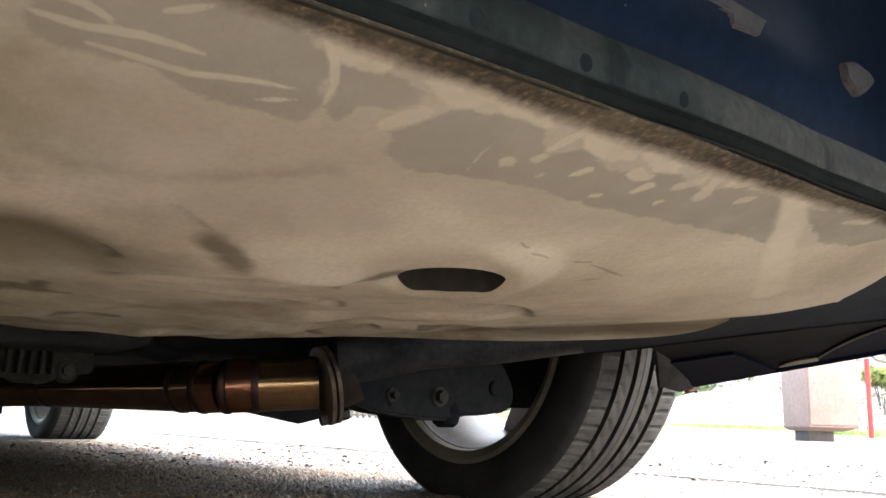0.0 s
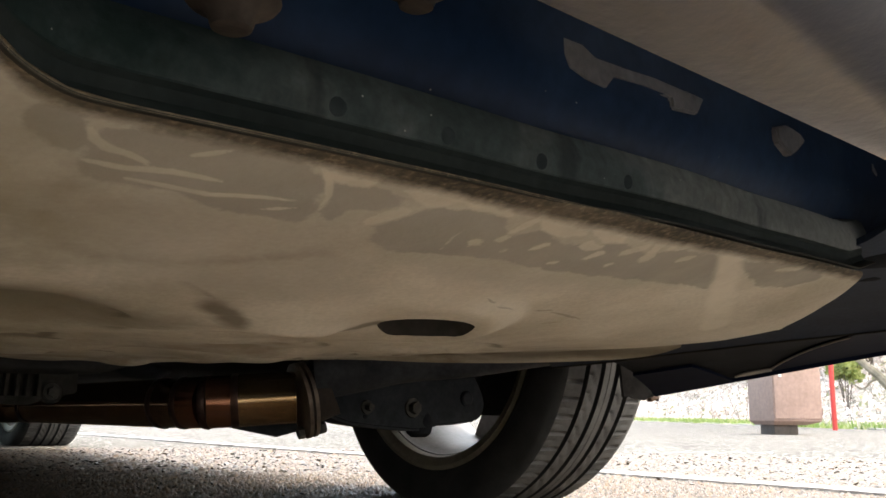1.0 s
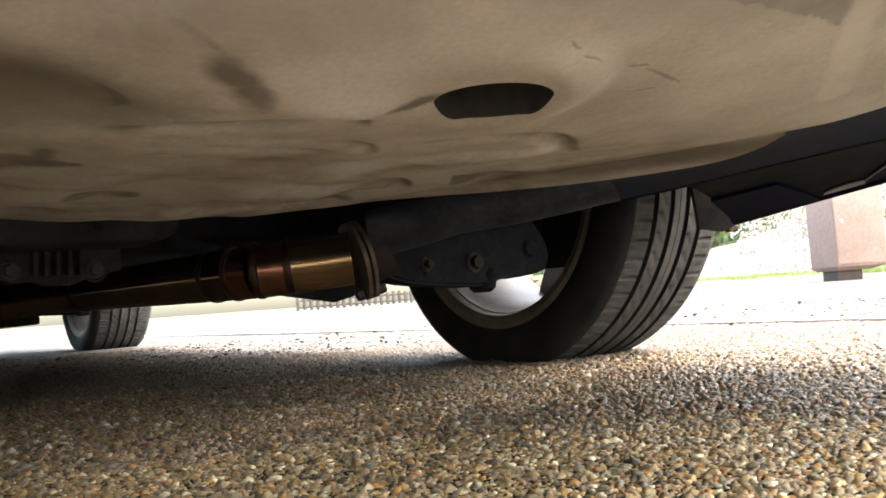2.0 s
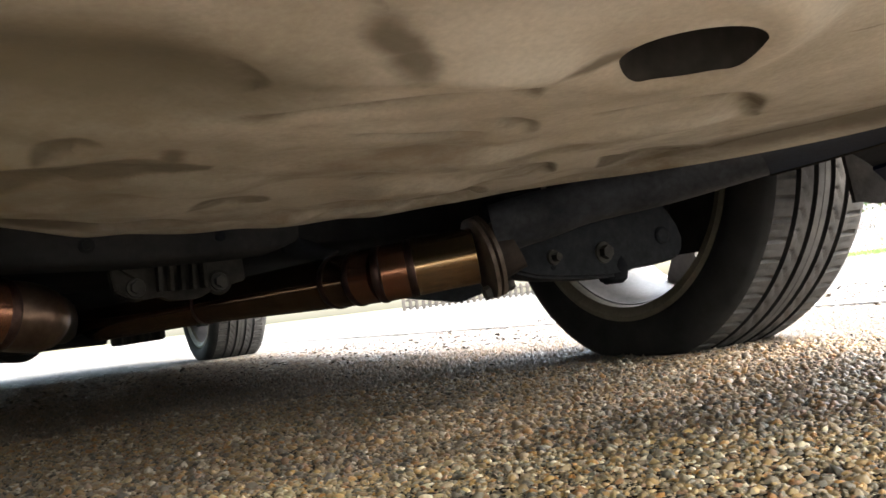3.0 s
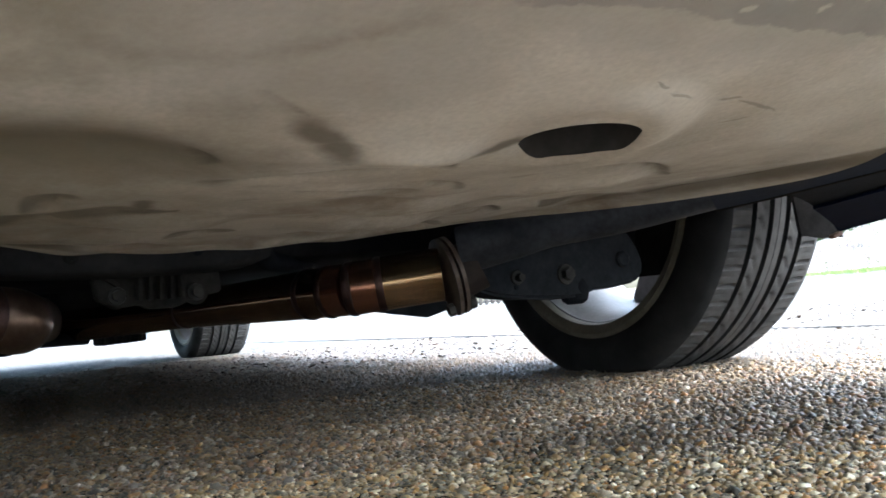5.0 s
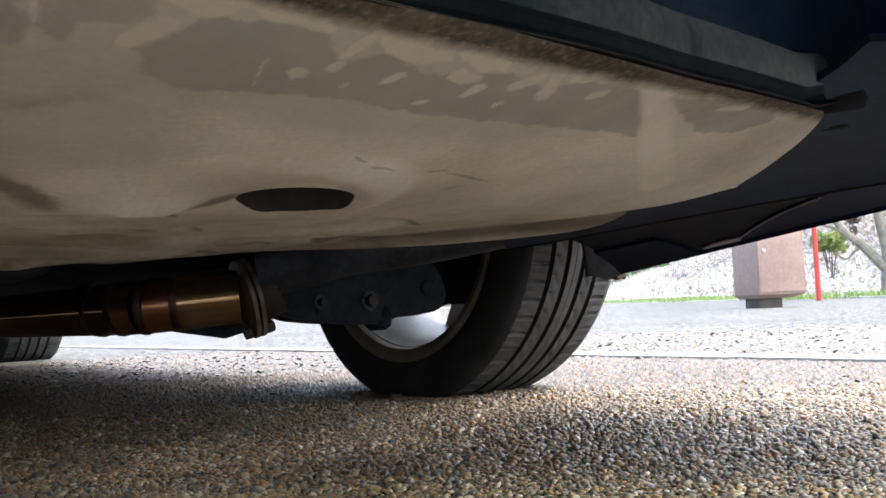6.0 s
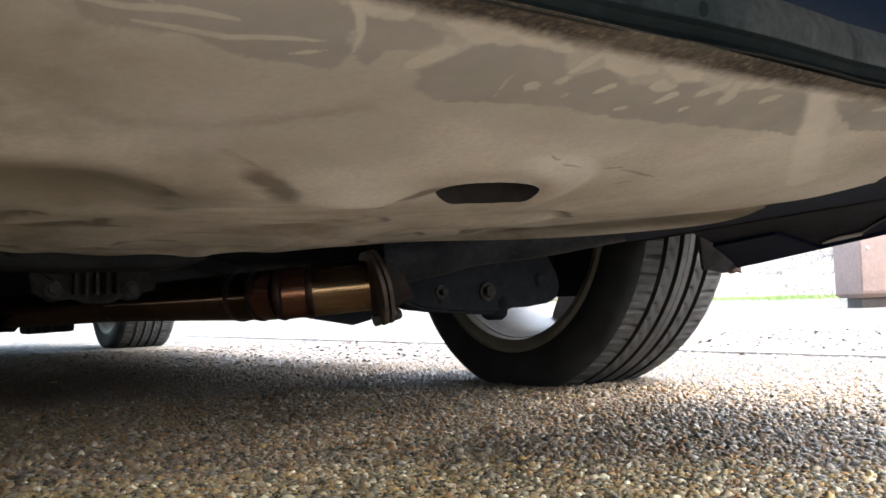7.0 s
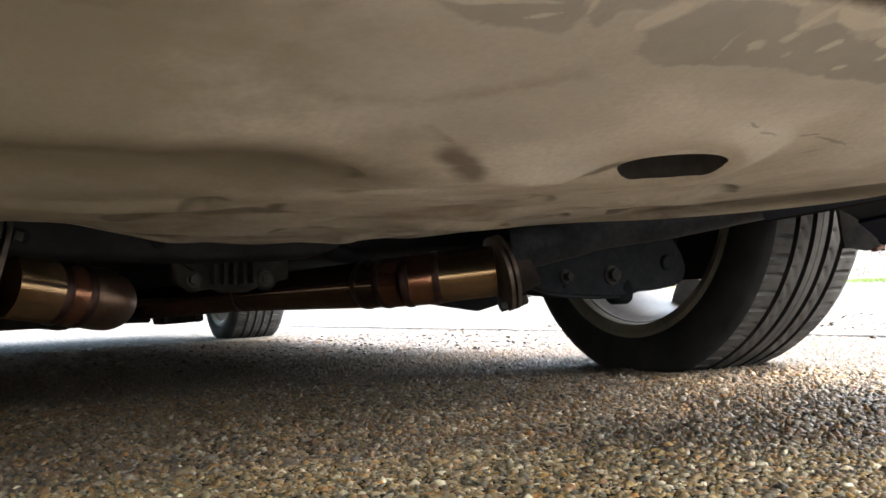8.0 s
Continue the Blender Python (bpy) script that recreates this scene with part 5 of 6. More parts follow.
section("mid_pipe", [B, along(B, tail, 0.5), tail, (0.19, 1.75, 0.137), (0.19, 2.4, 0.14), (0.25, 3.0, 0.15)], [0.0235, 0.0225, 0.0225, 0.024, 0.024, 0.024], BRONZE, "dull bronze centre pipe")
flange(A + w1 * -0.001, Vector((0.93, -0.24, 0.25)), 0.0395, "round steel flange with two plates", 0.0065, (-1,), 1.45)
section("header_stub", [A - w1 * 0.012, A - w1 * 0.024, A - w1 * 0.040 + Vector((0, 0, 0.006))], 0.030, RUST_DARK, "rusty brown header stub")
# the other bank
LA = Vector((0.036, 0.845, 0.160))
LB = Vector((0.124, 0.890, 0.144))
wl2 = (LB - LA).normalized()
section("cross_pipe", [LA, LA + wl2 * 0.046], 0.0285, GOLD, "straw-gold tinted stainless pipe")
section("pie_cut", [LA + wl2 * 0.046, LA + wl2 * 0.070], 0.0285, COPPER, "copper tinted segment of the pipe")
section("cross_pipe", smooth_line([LA + wl2 * 0.070, LB - wl2 * 0.010, LB + Vector((0.002, 0.010, 0.0)), LB + Vector((0.004, 0.045, 0.004)), Vector((0.17, 1.15, 0.152)), tail], 4), [0.0285, 0.0285, 0.0288, 0.029, 0.029, 0.029, 0.0288, 0.0285, 0.028, 0.0275, 0.027, 0.026, 0.025, 0.024, 0.023, 0.0225, 0.022, 0.022, 0.022, 0.022, 0.022], BRONZE_DULL, "brown heat-stained bend of the pipe")
weld(LA + wl2 * 0.046, wl2, 0.0285)
weld(LA + wl2 * 0.070, wl2, 0.0285)
wf = Vector((1.0, 0.12, -0.27)).normalized()
flange(LA + Vector((-0.008, 0.0, 0.004)), -wf, 0.046, "round steel flange with two plates")
section("header_stub", [LA - wf * 0.02, LA - wf * 0.08, LA - wf * 0.14 + Vector((0, 0.02, 0.03))], 0.028, STEEL_DARK, "dark header stub")
# resonator and silencer further back
section("resonator", [(0.19, 1.95, 0.150), (0.19, 1.98, 0.152), (0.19, 2.40, 0.152), (0.19, 2.43, 0.150)], [0.026, 0.052, 0.052, 0.026], STEEL_DARK, "dull steel resonator")
section("silencer", [(-0.10, 3.95, 0.24), (-0.10, 3.98, 0.24), (-0.10, 4.35, 0.24), (-0.10, 4.38, 0.24)], [0.04, 0.10, 0.10, 0.04], STEEL_DARK, "dull steel silencer")


# ---- engine, subframe and arms ----
def sump():
    ob = new("engine")
    ob.parent = car
    ob["label"] = "dark oily engine block and ribbed cast sump"
    part("block", box_bm((0.62, 0.60, 0.30), (CX, 1.18, 0.39), 0.03), UNDERBODY, ob, "dark engine block")
    # filler box added to stop outside light showing above the pipes
    part("dark_filler", box_bm((0.56, 0.46, 0.060), (CX + 0.02, 1.20, 0.222), 0.018), UNDERBODY, ob, "dark filler box added under the engine block")
    part("block_flange", box_bm((0.40, 0.02, 0.012), (0.25, 0.90, 0.236), 0.004), STEEL_DARK, ob)
    outline = ((-0.0586, 0.0099), (-0.0475, 0.0118), (-0.0185, 0.0087), (-0.0132, 0.0157), (0.0290, 0.0138), (0.0354, 0.0112), (0.0628, 0.0136), (0.0639, -0.0092), (0.0501, -0.0120), (0.0317, -0.0159), (0.0185, -0.0219), (-0.0079, -0.0216), (-0.0158, -0.0169), (-0.0290, -0.0185), (-0.0449, -0.0158), (-0.0554, -0.0098))
    bm = bmesh.new()
    face = bm.faces.new([bm.verts.new((0.2455 + u, 0.896 + 0.07 * u, 0.1685 + w)) for u, w in outline])
    ex = bmesh.ops.extrude_face_region(bm, geom=[face])
    bmesh.ops.translate(bm, vec=(0.0, 0.018, 0.0), verts=[v for v in ex["geom"] if isinstance(v, bmesh.types.BMVert)])
    bmesh.ops.recalc_face_normals(bm, faces=bm.faces[:])
    bmesh.ops.bevel(bm, geom=bm.edges[:], offset=0.0016, segments=2, affect="EDGES")
    br = part("mount_bracket", bm, CAST, ob, "ribbed cast aluminium bracket with two bolts")
    for x, y, z in ((0.208, 0.893, 0.161), (0.283, 0.897, 0.160)):
        part("boss", tube_bm([(x, 0.900, z), (x, y + 0.002, z), (x, y + 0.0005, z)], [0.0125, 0.0115, 0.010], 20), CAST, br)
    for x in (0.228, 0.238, 0.248, 0.258, 0.268):
        part("rib", box_bm((0.0042, 0.012, 0.030), (x, 0.892, 0.170), 0.0015, (0, 2, 4)), CAST, br)
    part("rib", box_bm((0.026, 0.010, 0.004), (0.198, 0.892, 0.178), 0.001, (0, 35, 4)), CAST, br)
    for x, y, z in ((0.208, 0.893, 0.161), (0.283, 0.897, 0.160)):
        part("bracket_bolt", hex_bm((x, y, z), (0, -1, 0), 0.0058, 0.006, None, 0.0085), BOLT_DARK, br)
    part("gearbox", tube_bm([(CX, 1.45, 0.27), (CX, 1.6, 0.27), (CX, 2.1, 0.27), (CX, 2.3, 0.26)], [0.13, 0.12, 0.09, 0.05], 28), STEEL_DARK, ob, "dark oily gearbox")
    part("propeller_shaft", tube_bm([(CX, 2.3, 0.255), (CX, 3.55, 0.255)], 0.033, 24), STEEL_DARK, ob)
    part("rear_differential", box_bm((0.22, 0.26, 0.18), (CX, 3.70, 0.245), 0.06), STEEL_DARK, ob)


sump()

subframe = new("subframe")
subframe.parent = car
subframe["label"] = "dark steel subframe with lower control arm"
# added block, meant to stop light coming through the wheel well
part("gap_blocker", box_bm((0.34, 0.10, 0.12), (0.70, 1.20, 0.256), 0.02), UNDERBODY, subframe, "dark block added to close a bright gap past the wheel")
TUBE = smooth_line([(0.566, 0.850, 0.1840), (0.597, 0.822, 0.1915), (0.612, 0.808, 0.1945), (0.64, 0.785, 0.2015), (0.70, 0.736, 0.2085), (0.76, 0.688, 0.2195), (0.805, 0.652, 0.2275), (0.87, 0.60, 0.240)], 6)
part("cross_tube", tube_bm(TUBE, list(np.linspace(0.027, 0.020, len(TUBE))), 24), STEEL_BLUE, subframe, "blue-black painted tube")
arm = bmesh.new()
outer = [(0.585, 0.175), (0.592, 0.150), (0.604, 0.137), (0.630, 0.129), (0.669, 0.1245), (0.735, 0.120), (0.758, 0.121), (0.772, 0.127), (0.806, 0.128), (0.846, 0.133), (0.860, 0.142), (0.864, 0.158), (0.858, 0.176), (0.842, 0.198), (0.800, 0.222), (0.700, 0.226), (0.600, 0.226)]
f0 = arm.faces.new([arm.verts.new((x, 0.878, z)) for x, z in outer])
ex = bmesh.ops.extrude_face_region(arm, geom=[f0])
bmesh.ops.translate(arm, vec=(0.0, 0.045, 0.0), verts=[v for v in ex["geom"] if isinstance(v, bmesh.types.BMVert)])
bmesh.ops.recalc_face_normals(arm, faces=arm.faces[:])
bmesh.ops.bevel(arm, geom=arm.edges[:], offset=0.004, segments=3, affect="EDGES")
armp = part("control_arm", arm, ARM_STEEL, subframe, "blue-black pressed steel control arm with two bolts")
part("arm_bolt", hex_bm((0.731, 0.878, 0.150), (0, -1, 0), 0.0085, 0.008, None, 0.013), BOLT_DARK, armp)
part("arm_bolt", hex_bm((0.657, 0.878, 0.150), (0, -1, 0), 0.005, 0.009, None, 0.009), BOLT_DARK, armp)
part("arm_hole", tube_bm([(0.655, 0.8785, 0.1385), (0.655, 0.8770, 0.1385)], 0.0028, 14), BLACK_PLASTIC, armp)
part("bush", tube_bm([(0.826, 0.884, 0.164), (0.826, 0.875, 0.164), (0.826, 0.873, 0.164)], [0.0115, 0.0105, 0.0080], 24), ARM_STEEL, armp)
part("ball_joint", tube_bm([(0.757, 0.896, 0.112), (0.757, 0.896, 0.117), (0.757, 0.896, 0.132), (0.757, 0.896, 0.150)], [0.010, 0.0165, 0.020, 0.017], 20), BLACK_PLASTIC, armp, "black ball joint boot")
part("outer_arm", tube_bm(smooth_line([(0.80, 0.905, 0.165), (0.86, 0.955, 0.176), (0.91, 1.00, 0.195), (0.96, 1.05, 0.22)], 4), list(np.linspace(0.030, 0.046, 13)), 20), ARM_STEEL, subframe)
part("knuckle", tube_bm([(0.93, 1.04, 0.14), (0.95, 1.07, 0.25), (0.93, 1.085, 0.42)], [0.03, 0.055, 0.035], 20), STEEL_DARK, subframe)
part("heat_shield", sheet_bm([[(0.480, 0.955, 0.1285), (0.485, 0.95, 0.150)], [(0.560, 0.93, 0.1125), (0.566, 0.925, 0.150)], [(0.600, 0.915, 0.124), (0.602, 0.91, 0.155)]], (0, 0.004, 0.002)), ARM_STEEL, subframe, "dark angled shield plate")
cm = part("gearbox_mount", box_bm((0.066, 0.05, 0.020), (0.298, 1.38, 0.1215), 0.005, (0, -2, 3)), STEEL_DARK, subframe, "oily gearbox mount with cast ribs")
for x in (0.274, 0.286, 0.298, 0.310, 0.322):
    part("mount_rib", box_bm((0.0045, 0.014, 0.016), (x, 1.352, 0.1205), 0.0015, (0, 3, 3)), CAST, cm)
part("brace_tube", tube_bm(smooth_line([(-0.16, 1.27, 0.130), (-0.01, 1.30, 0.124), (0.085, 1.30, 0.1235), (0.165, 1.31, 0.1245), (0.25, 1.365, 0.123)], 4), 0.0085, 14), STEEL_DARK, subframe)
part("brace_bracket", box_bm((0.035, 0.03, 0.026), (0.02, 1.305, 0.131), 0.004, (0, 6, 0)), STEEL_DARK, subframe)
part("brace_bracket", box_bm((0.022, 0.03, 0.022), (0.135, 1.31, 0.130), 0.004, (0, -8, 0)), STEEL_DARK, subframe)
beam = bmesh.new()
rows = []
for x in np.linspace(-0.12, 0.335, 24):
    low = 0.1745 + 0.00011 / (0.335 - x + 0.012) + 0.05 * max(0.0, 0.19 - x)
    rows.append([(x, 0.90, low + 0.052), (x, 0.872, low + 0.006), (x, 0.868, low + 0.001), (x, 0.862, low), (x, 0.826, low + 0.002), (x, 0.821, low + 0.005), (x, 0.819, low + 0.010), (x, 0.818, low + 0.022), (x, 0.815, low + 0.026), (x, 0.812, low + 0.055)])
sheet_bm(rows, (0, 0.004, 0.003), beam)
xm = part("crossmember", beam, CROSS_STEEL, subframe, "dark pressed steel crossmember")
part("beam_hole", tube_bm([(0.265, 0.819, 0.193), (0.265, 0.816, 0.193)], 0.0042, 16), BLACK_PLASTIC, xm)
for x, z in ((0.05, 0.199), (0.16, 0.193)):
    part("beam_bolt", hex_bm((x, 0.818, z), (0, -1, 0), 0.0042, 0.004, None, 0.0065), STEEL_DARK, xm)
part("hose", tube_bm(smooth_line([(0.34, 0.86, 0.205), (0.37, 0.93, 0.190), (0.44, 1.02, 0.192), (0.50, 1.10, 0.215), (0.53, 1.12, 0.27)], 6), 0.011, 14), BLACK_PLASTIC, subframe, "black rubber hose")
part("rear_beam", tube_bm([(-0.40, 3.55, 0.22), (0.0, 3.5, 0.20), (CX, 3.5, 0.20), (0.6, 3.5, 0.20), (0.98, 3.55, 0.22)], 0.03, 20), STEEL_DARK, subframe)
part("rear_arm", tube_bm([(0.5, 3.75, 0.19), (1.0, 3.75, 0.17)], 0.025, 16), STEEL_DARK, subframe)
part("rear_arm", tube_bm([(2 * CX - 0.5, 3.75, 0.19), (2 * CX - 1.0, 3.75, 0.17)], 0.025, 16), STEEL_DARK, subframe)


# ---- body ----
def body():
    ob = new("body")
    ob.parent = car
    ob["label"] = "dark blue car body"
    rows = []
    for y, z in ((0.62, 0.30), (0.9, 0.50), (1.35, 0.50), (1.5, 0.23), (2.4, 0.205), (3.2, 0.205), (3.4, 0.32), (4.55, 0.34)):
        rows.append([(x, y, z + (0.02 if abs(x - CX) < 0.18 else 0)) for x in np.linspace(CX - 0.60, CX + 0.60, 13)])
    part("floor_pan", sheet_bm(rows, (0, 0, 0.02)), UNDERBODY, ob, "black sealed floor pan")
    for s in (-1, 1):
        x = CX + s * 0.80
        part("sill", box_bm((0.12, 1.72, 0.14), (x, 2.41, 0.255), 0.03), BLACK_PLASTIC, ob, "black sill")
        rows = []
        prof = [(-0.02, 0.22), (0.03, 0.30), (0.06, 0.45), (0.075, 0.62), (0.05, 0.80), (0.0, 0.90), (-0.10, 1.12), (-0.22, 1.36), (-0.36, 1.44)]
        for y in np.linspace(0.55, 4.62, 120):
            lift = 0.0
            for wy in (FRONT_Y, REAR_Y):
                d = abs(y - wy)
                if d < 0.345:
                    lift = max(lift, WZ + math.sqrt(0.345 ** 2 - d * d))
            row = []
            for dx, z in prof:
                roof = 1.0
                if z > 0.9:
                    t = max(0.0, min(1.0, (y - 1.15) / 0.9)) * max(0.0, min(1.0, (4.75 - y) / 0.7))
                    z = 0.9 + (z - 0.9) * t
                    roof = t
                low = 0.86 if y < 1.3 else 0.9
                z = min(z, low + (z - low) * roof) if z > low else z
                row.append((CX + s * (0.80 + dx - 0.10 * max(0, (y - 4.0)) ** 2), y, max(z, lift)))
            rows.append(row)
        part("side_panel", sheet_bm(rows, (-s * 0.01, 0, 0)), BLUE_PAINT, ob, "dark blue painted side")
        arch = []
        for wy in (FRONT_Y, REAR_Y):
            arch = [[(CX + s * xx, wy + 0.35 * math.cos(a), WZ + 0.35 * math.sin(a)) for xx in (0.40, 0.6, 0.79)] for a in np.linspace(-0.1, math.pi + 0.1, 20)]
            part("wheel_arch_liner", sheet_bm(arch, (0, 0, 0.006)), BLACK_PLASTIC, ob)
    rows = []
    for y, z, w in ((0.02, 0.63, 0.62), (0.2, 0.78, 0.70), (0.6, 0.86, 0.76), (1.15, 0.92, 0.76), (1.3, 0.97, 0.72), (2.05, 1.42, 0.50), (2.6, 1.48, 0.52), (3.4, 1.47, 0.52), (4.1, 1.40, 0.50), (4.62, 0.95, 0.70), (4.70, 0.60, 0.72), (4.66, 0.34, 0.70)):
        rows.append([(CX + u * w, y, z - 0.03 * u * u) for u in np.linspace(-1, 1, 13)])
    part("roof_and_bonnet", sheet_bm(rows, (0, 0, -0.01)), BLUE_PAINT, ob, "dark blue bonnet and roof")


body()

# ---- ground ----
EDGE_A, EDGE_B = np.array((9.9, 2.6)), np.array((22.0, 16.6))      # far edge of the parking place
E_WAY = (EDGE_B - EDGE_A) / np.linalg.norm(EDGE_B - EDGE_A)
E_OUT = np.array((E_WAY[1], -E_WAY[0]))


def place():
    bm = bmesh.new()
    bmesh.ops.create_grid(bm, x_segments=40, y_segments=40, size=600)
    g = new("ground", finish("ground", bm, EARTH, False))
    g.location = (0, 0, -0.06)
    tagged(g, "grassy earth beyond the parking place", "ground", kind="structure")
    # the parking place itself
    far = [EDGE_A + E_WAY * d for d in (-40, -20, -8, 0, 9, 18.5, 30, 60)]
    rows = []
    for p in far:
        q = p - E_OUT * 70
        rows.append([(*(q + (p - q) * t), 0.0) for t in (0, 0.5, 0.8, 0.93, 1.0)])
    rows = [[Vector(v) for v in r] for r in rows]
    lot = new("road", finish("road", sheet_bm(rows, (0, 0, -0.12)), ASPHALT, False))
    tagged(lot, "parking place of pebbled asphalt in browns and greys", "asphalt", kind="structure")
    return lot


lot = place()


def stone_seed(n_around, levels):
    """A low stone: rings of a half pebble, as vertices and triangles."""
    vs, fs = [], []
    n = n_around
    for i, (r, z) in enumerate(((1.0, 0.0), (0.86, 0.55), (0.45, 0.92))[:levels]):
        vs += [(r * math.cos(a), r * math.sin(a), z) for a in (2 * math.pi * (k + 0.5 * (i % 2)) / n for k in range(n))]
    vs.append((0, 0, 1.0))
    for lvl in range(levels - 1):
        for k in range(n):
            a, b = lvl * n + k, lvl * n + (k + 1) % n
            c, d = a + n, b + n
            fs += [(a, b, c), (b, d, c)] if lvl == 0 else [(a, b, d), (a, d, c)]
    for k in range(n):
        fs.append(((levels - 1) * n + k, (levels - 1) * n + (k + 1) % n, levels * n))
    return np.array(vs), np.array(fs)


def pebbles(name, r0, r1, az0, az1, pitch, size, seed, n_around, levels, label, material):
    rng = np.random.default_rng(seed)
    ax = math.radians(az0), math.radians(az1)
    lim = r1 + pitch
    gx, gy = np.meshgrid(np.arange(-lim, lim, pitch), np.arange(-lim, lim, pitch * 0.87), indexing="ij")
    gx = gx + (np.arange(gx.shape[1])[None, :] % 2) * pitch / 2
    x, y = gx.ravel(), gy.ravel()
    x = x + rng.normal(0, pitch * 0.22, x.size)
    y = y + rng.normal(0, pitch * 0.22, x.size)
    r, a = np.hypot(x, y), np.arctan2(x, y)
    keep = (r > r0 * (0.93 if r0 > 0.2 else 1.0)) & (r < r1 * (1 - 0.06 * rng.random(r.size))) & (a > ax[0] - 0.04 * rng.random(r.size)) & (a < ax[1] + 0.04 * rng.random(r.size))
    x, y = x[keep], y[keep]
    n = x.size
    s = size * np.clip(rng.lognormal(0, 0.30, n), 0.55, 1.9)
    sx, sy, sz = s * rng.uniform(0.75, 1.25, n), s * rng.uniform(0.7, 1.05, n), s * rng.uniform(0.55, 1.05, n) * (1.0 if size < 0.005 else 0.6)
    base, tri = stone_seed(n_around, levels)
    nv = len(base)
    v = np.repeat(base[None], n, 0)
    v = v * (1 + rng.normal(0, 0.17, (n, nv, 1)))
    v[..., 0] *= sx[:, None]
    v[..., 1] *= sy[:, None]
    v[..., 2] = v[..., 2] * sz[:, None] - (0.0006 + 0.25 * size * rng.random(n))[:, None]
    th = rng.uniform(0, 2 * math.pi, n)
    tx, ty = rng.normal(0, 0.26, n), rng.normal(0, 0.26, n)
    v[..., 2] += v[..., 0] * tx[:, None] + v[..., 1] * ty[:, None]
    c, sn = np.cos(th)[:, None], np.sin(th)[:, None]
    px, py = v[..., 0] * c - v[..., 1] * sn + x[:, None], v[..., 0] * sn + v[..., 1] * c + y[:, None]
    verts = np.stack([px, py, v[..., 2]], -1).reshape(-1, 3)
    faces = (tri[None] + (np.arange(n) * nv)[:, None, None]).reshape(-1, 3)
    ob = new(name, fast_mesh(name, verts, faces, material))
    return tagged(ob, label, "pebbles", kind="stuff")


pebbles("pebbles", 0.12, 0.42, -12, 75, 0.0050, 0.0031, 3, 5, 2, "rounded golden brown and grey pebbles bedded in the asphalt", PEBBLES)
pebbles("pebbles", 0.42, 0.80, -12, 75, 0.0037, 0.0024, 4, 5, 2, "rounded golden brown pebbles under the car's nose", PEBBLES_BRIGHT)
pebbles("pebbles", 0.80, 1.50, -10, 74, 0.0049, 0.0031, 5, 4, 2, "rounded grey and brown pebbles under and beside the car", PEBBLES_MID)
pebbles("pebbles", 1.50, 2.20, -10, 74, 0.0062, 0.0042, 7, 4, 1, "small grey pebbles in the asphalt past the wheel", PEBBLES_FAR)
pebbles("pebbles", 2.20, 3.60, -10, 74, 0.0090, 0.0062, 6, 5, 1, "pale grey pebbles further out in the asphalt", PEBBLES_FAR)


def bay_line():
    bm = bmesh.new()
    rng = np.random.default_rng(8)
    rows = []
    for y in np.linspace(-1.5, 7.5, 140):
        rows.append([(1.775 + dx + 0.006 * rng.normal(), y, 0.0066 + 0.0010 * rng.random()) for dx in (-0.045, -0.02, 0.02, 0.045)])
    ob = new("bay_line", finish("bay_line", sheet_bm(rows, (0, 0, -0.0062)), PAINT_LINE))
    return tagged(ob, "worn white painted bay line on the asphalt", "road marking", kind="structure")


bay_line()


def unseen_wall():
    """Plain wall added out of view to keep light off the ground from the left."""
    ob = new("shade_wall", finish("shade_wall", box_bm((0.24, 13.0, 2.7), (-1.75, -1.6, 1.33), 0.02), CONCRETE))
    return tagged(ob, "plain grey wall added out of view to block light from the left", "wall", kind="structure")


unseen_wall()


# ---- cabinet and marker post ----
def cabinet(at, turn):
    c = tagged(new("utility_cabinet"), "brown powder-coated metal cabinet on a low plinth", "cabinet")
    part("plinth", box_bm((0.23, 0.22, 0.10), (-0.070, -0.01, 0.045), 0.012), PLINTH, c, "dark stained concrete plinth")
    skirt = box_bm((0.475, 0.405, 0.034), (0, 0, 0.100))
    for v in skirt.verts:
        if v.co.z < 0.1:
            v.co.x, v.co.y = v.co.x * 0.66 - 0.05, v.co.y * 0.72
    part("skirt", skirt, BOX_BROWN, c, "sloping brown metal skirt", False)
    part("case", box_bm((0.460, 0.390, 0.89), (0, 0, 0.560), 0.008), BOX_BROWN, c, "upright brown metal case")
    d = part("door", box_bm((0.448, 0.012, 0.85), (0.002, -0.201, 0.562), 0.004), BOX_BROWN, c)
    part("lock", tube_bm([(-0.165, -0.205, 0.500), (-0.165, -0.214, 0.500), (-0.165, -0.220, 0.500)], [0.014, 0.014, 0.011], 16), POST_WHITE, d, "pale round lock")
    for z in (0.20, 0.90):
        part("hinge", tube_bm([(0.228, -0.206, z - 0.03), (0.228, -0.206, z + 0.03)], 0.006, 10), BOX_BROWN, d)
    part("cap", box_bm((0.50, 0.43, 0.03), (0, 0, 1.015), 0.008), BOX_BROWN, c)
    c.matrix_basis = pose(*at, 0, 0, turn)
    return c


cabinet((7.333, 3.870, 0.0), -29)


def marker(at):
    p = tagged(new("marker_post"), "slim red steel marker post with a white top", "post")
    part("shaft", tube_bm([(0, 0, -0.1), (0, 0, 0.95)], 0.030, 16), POST_RED, p)
    part("top", tube_bm([(0, 0, 0.95), (0, 0, 0.97), (0, 0, 1.12), (0, 0, 1.15)], [0.032, 0.05, 0.05, 0.02], 16), POST_WHITE, p, "white reflector top")
    p.location = at


marker((10.78, 5.06, 0.0))


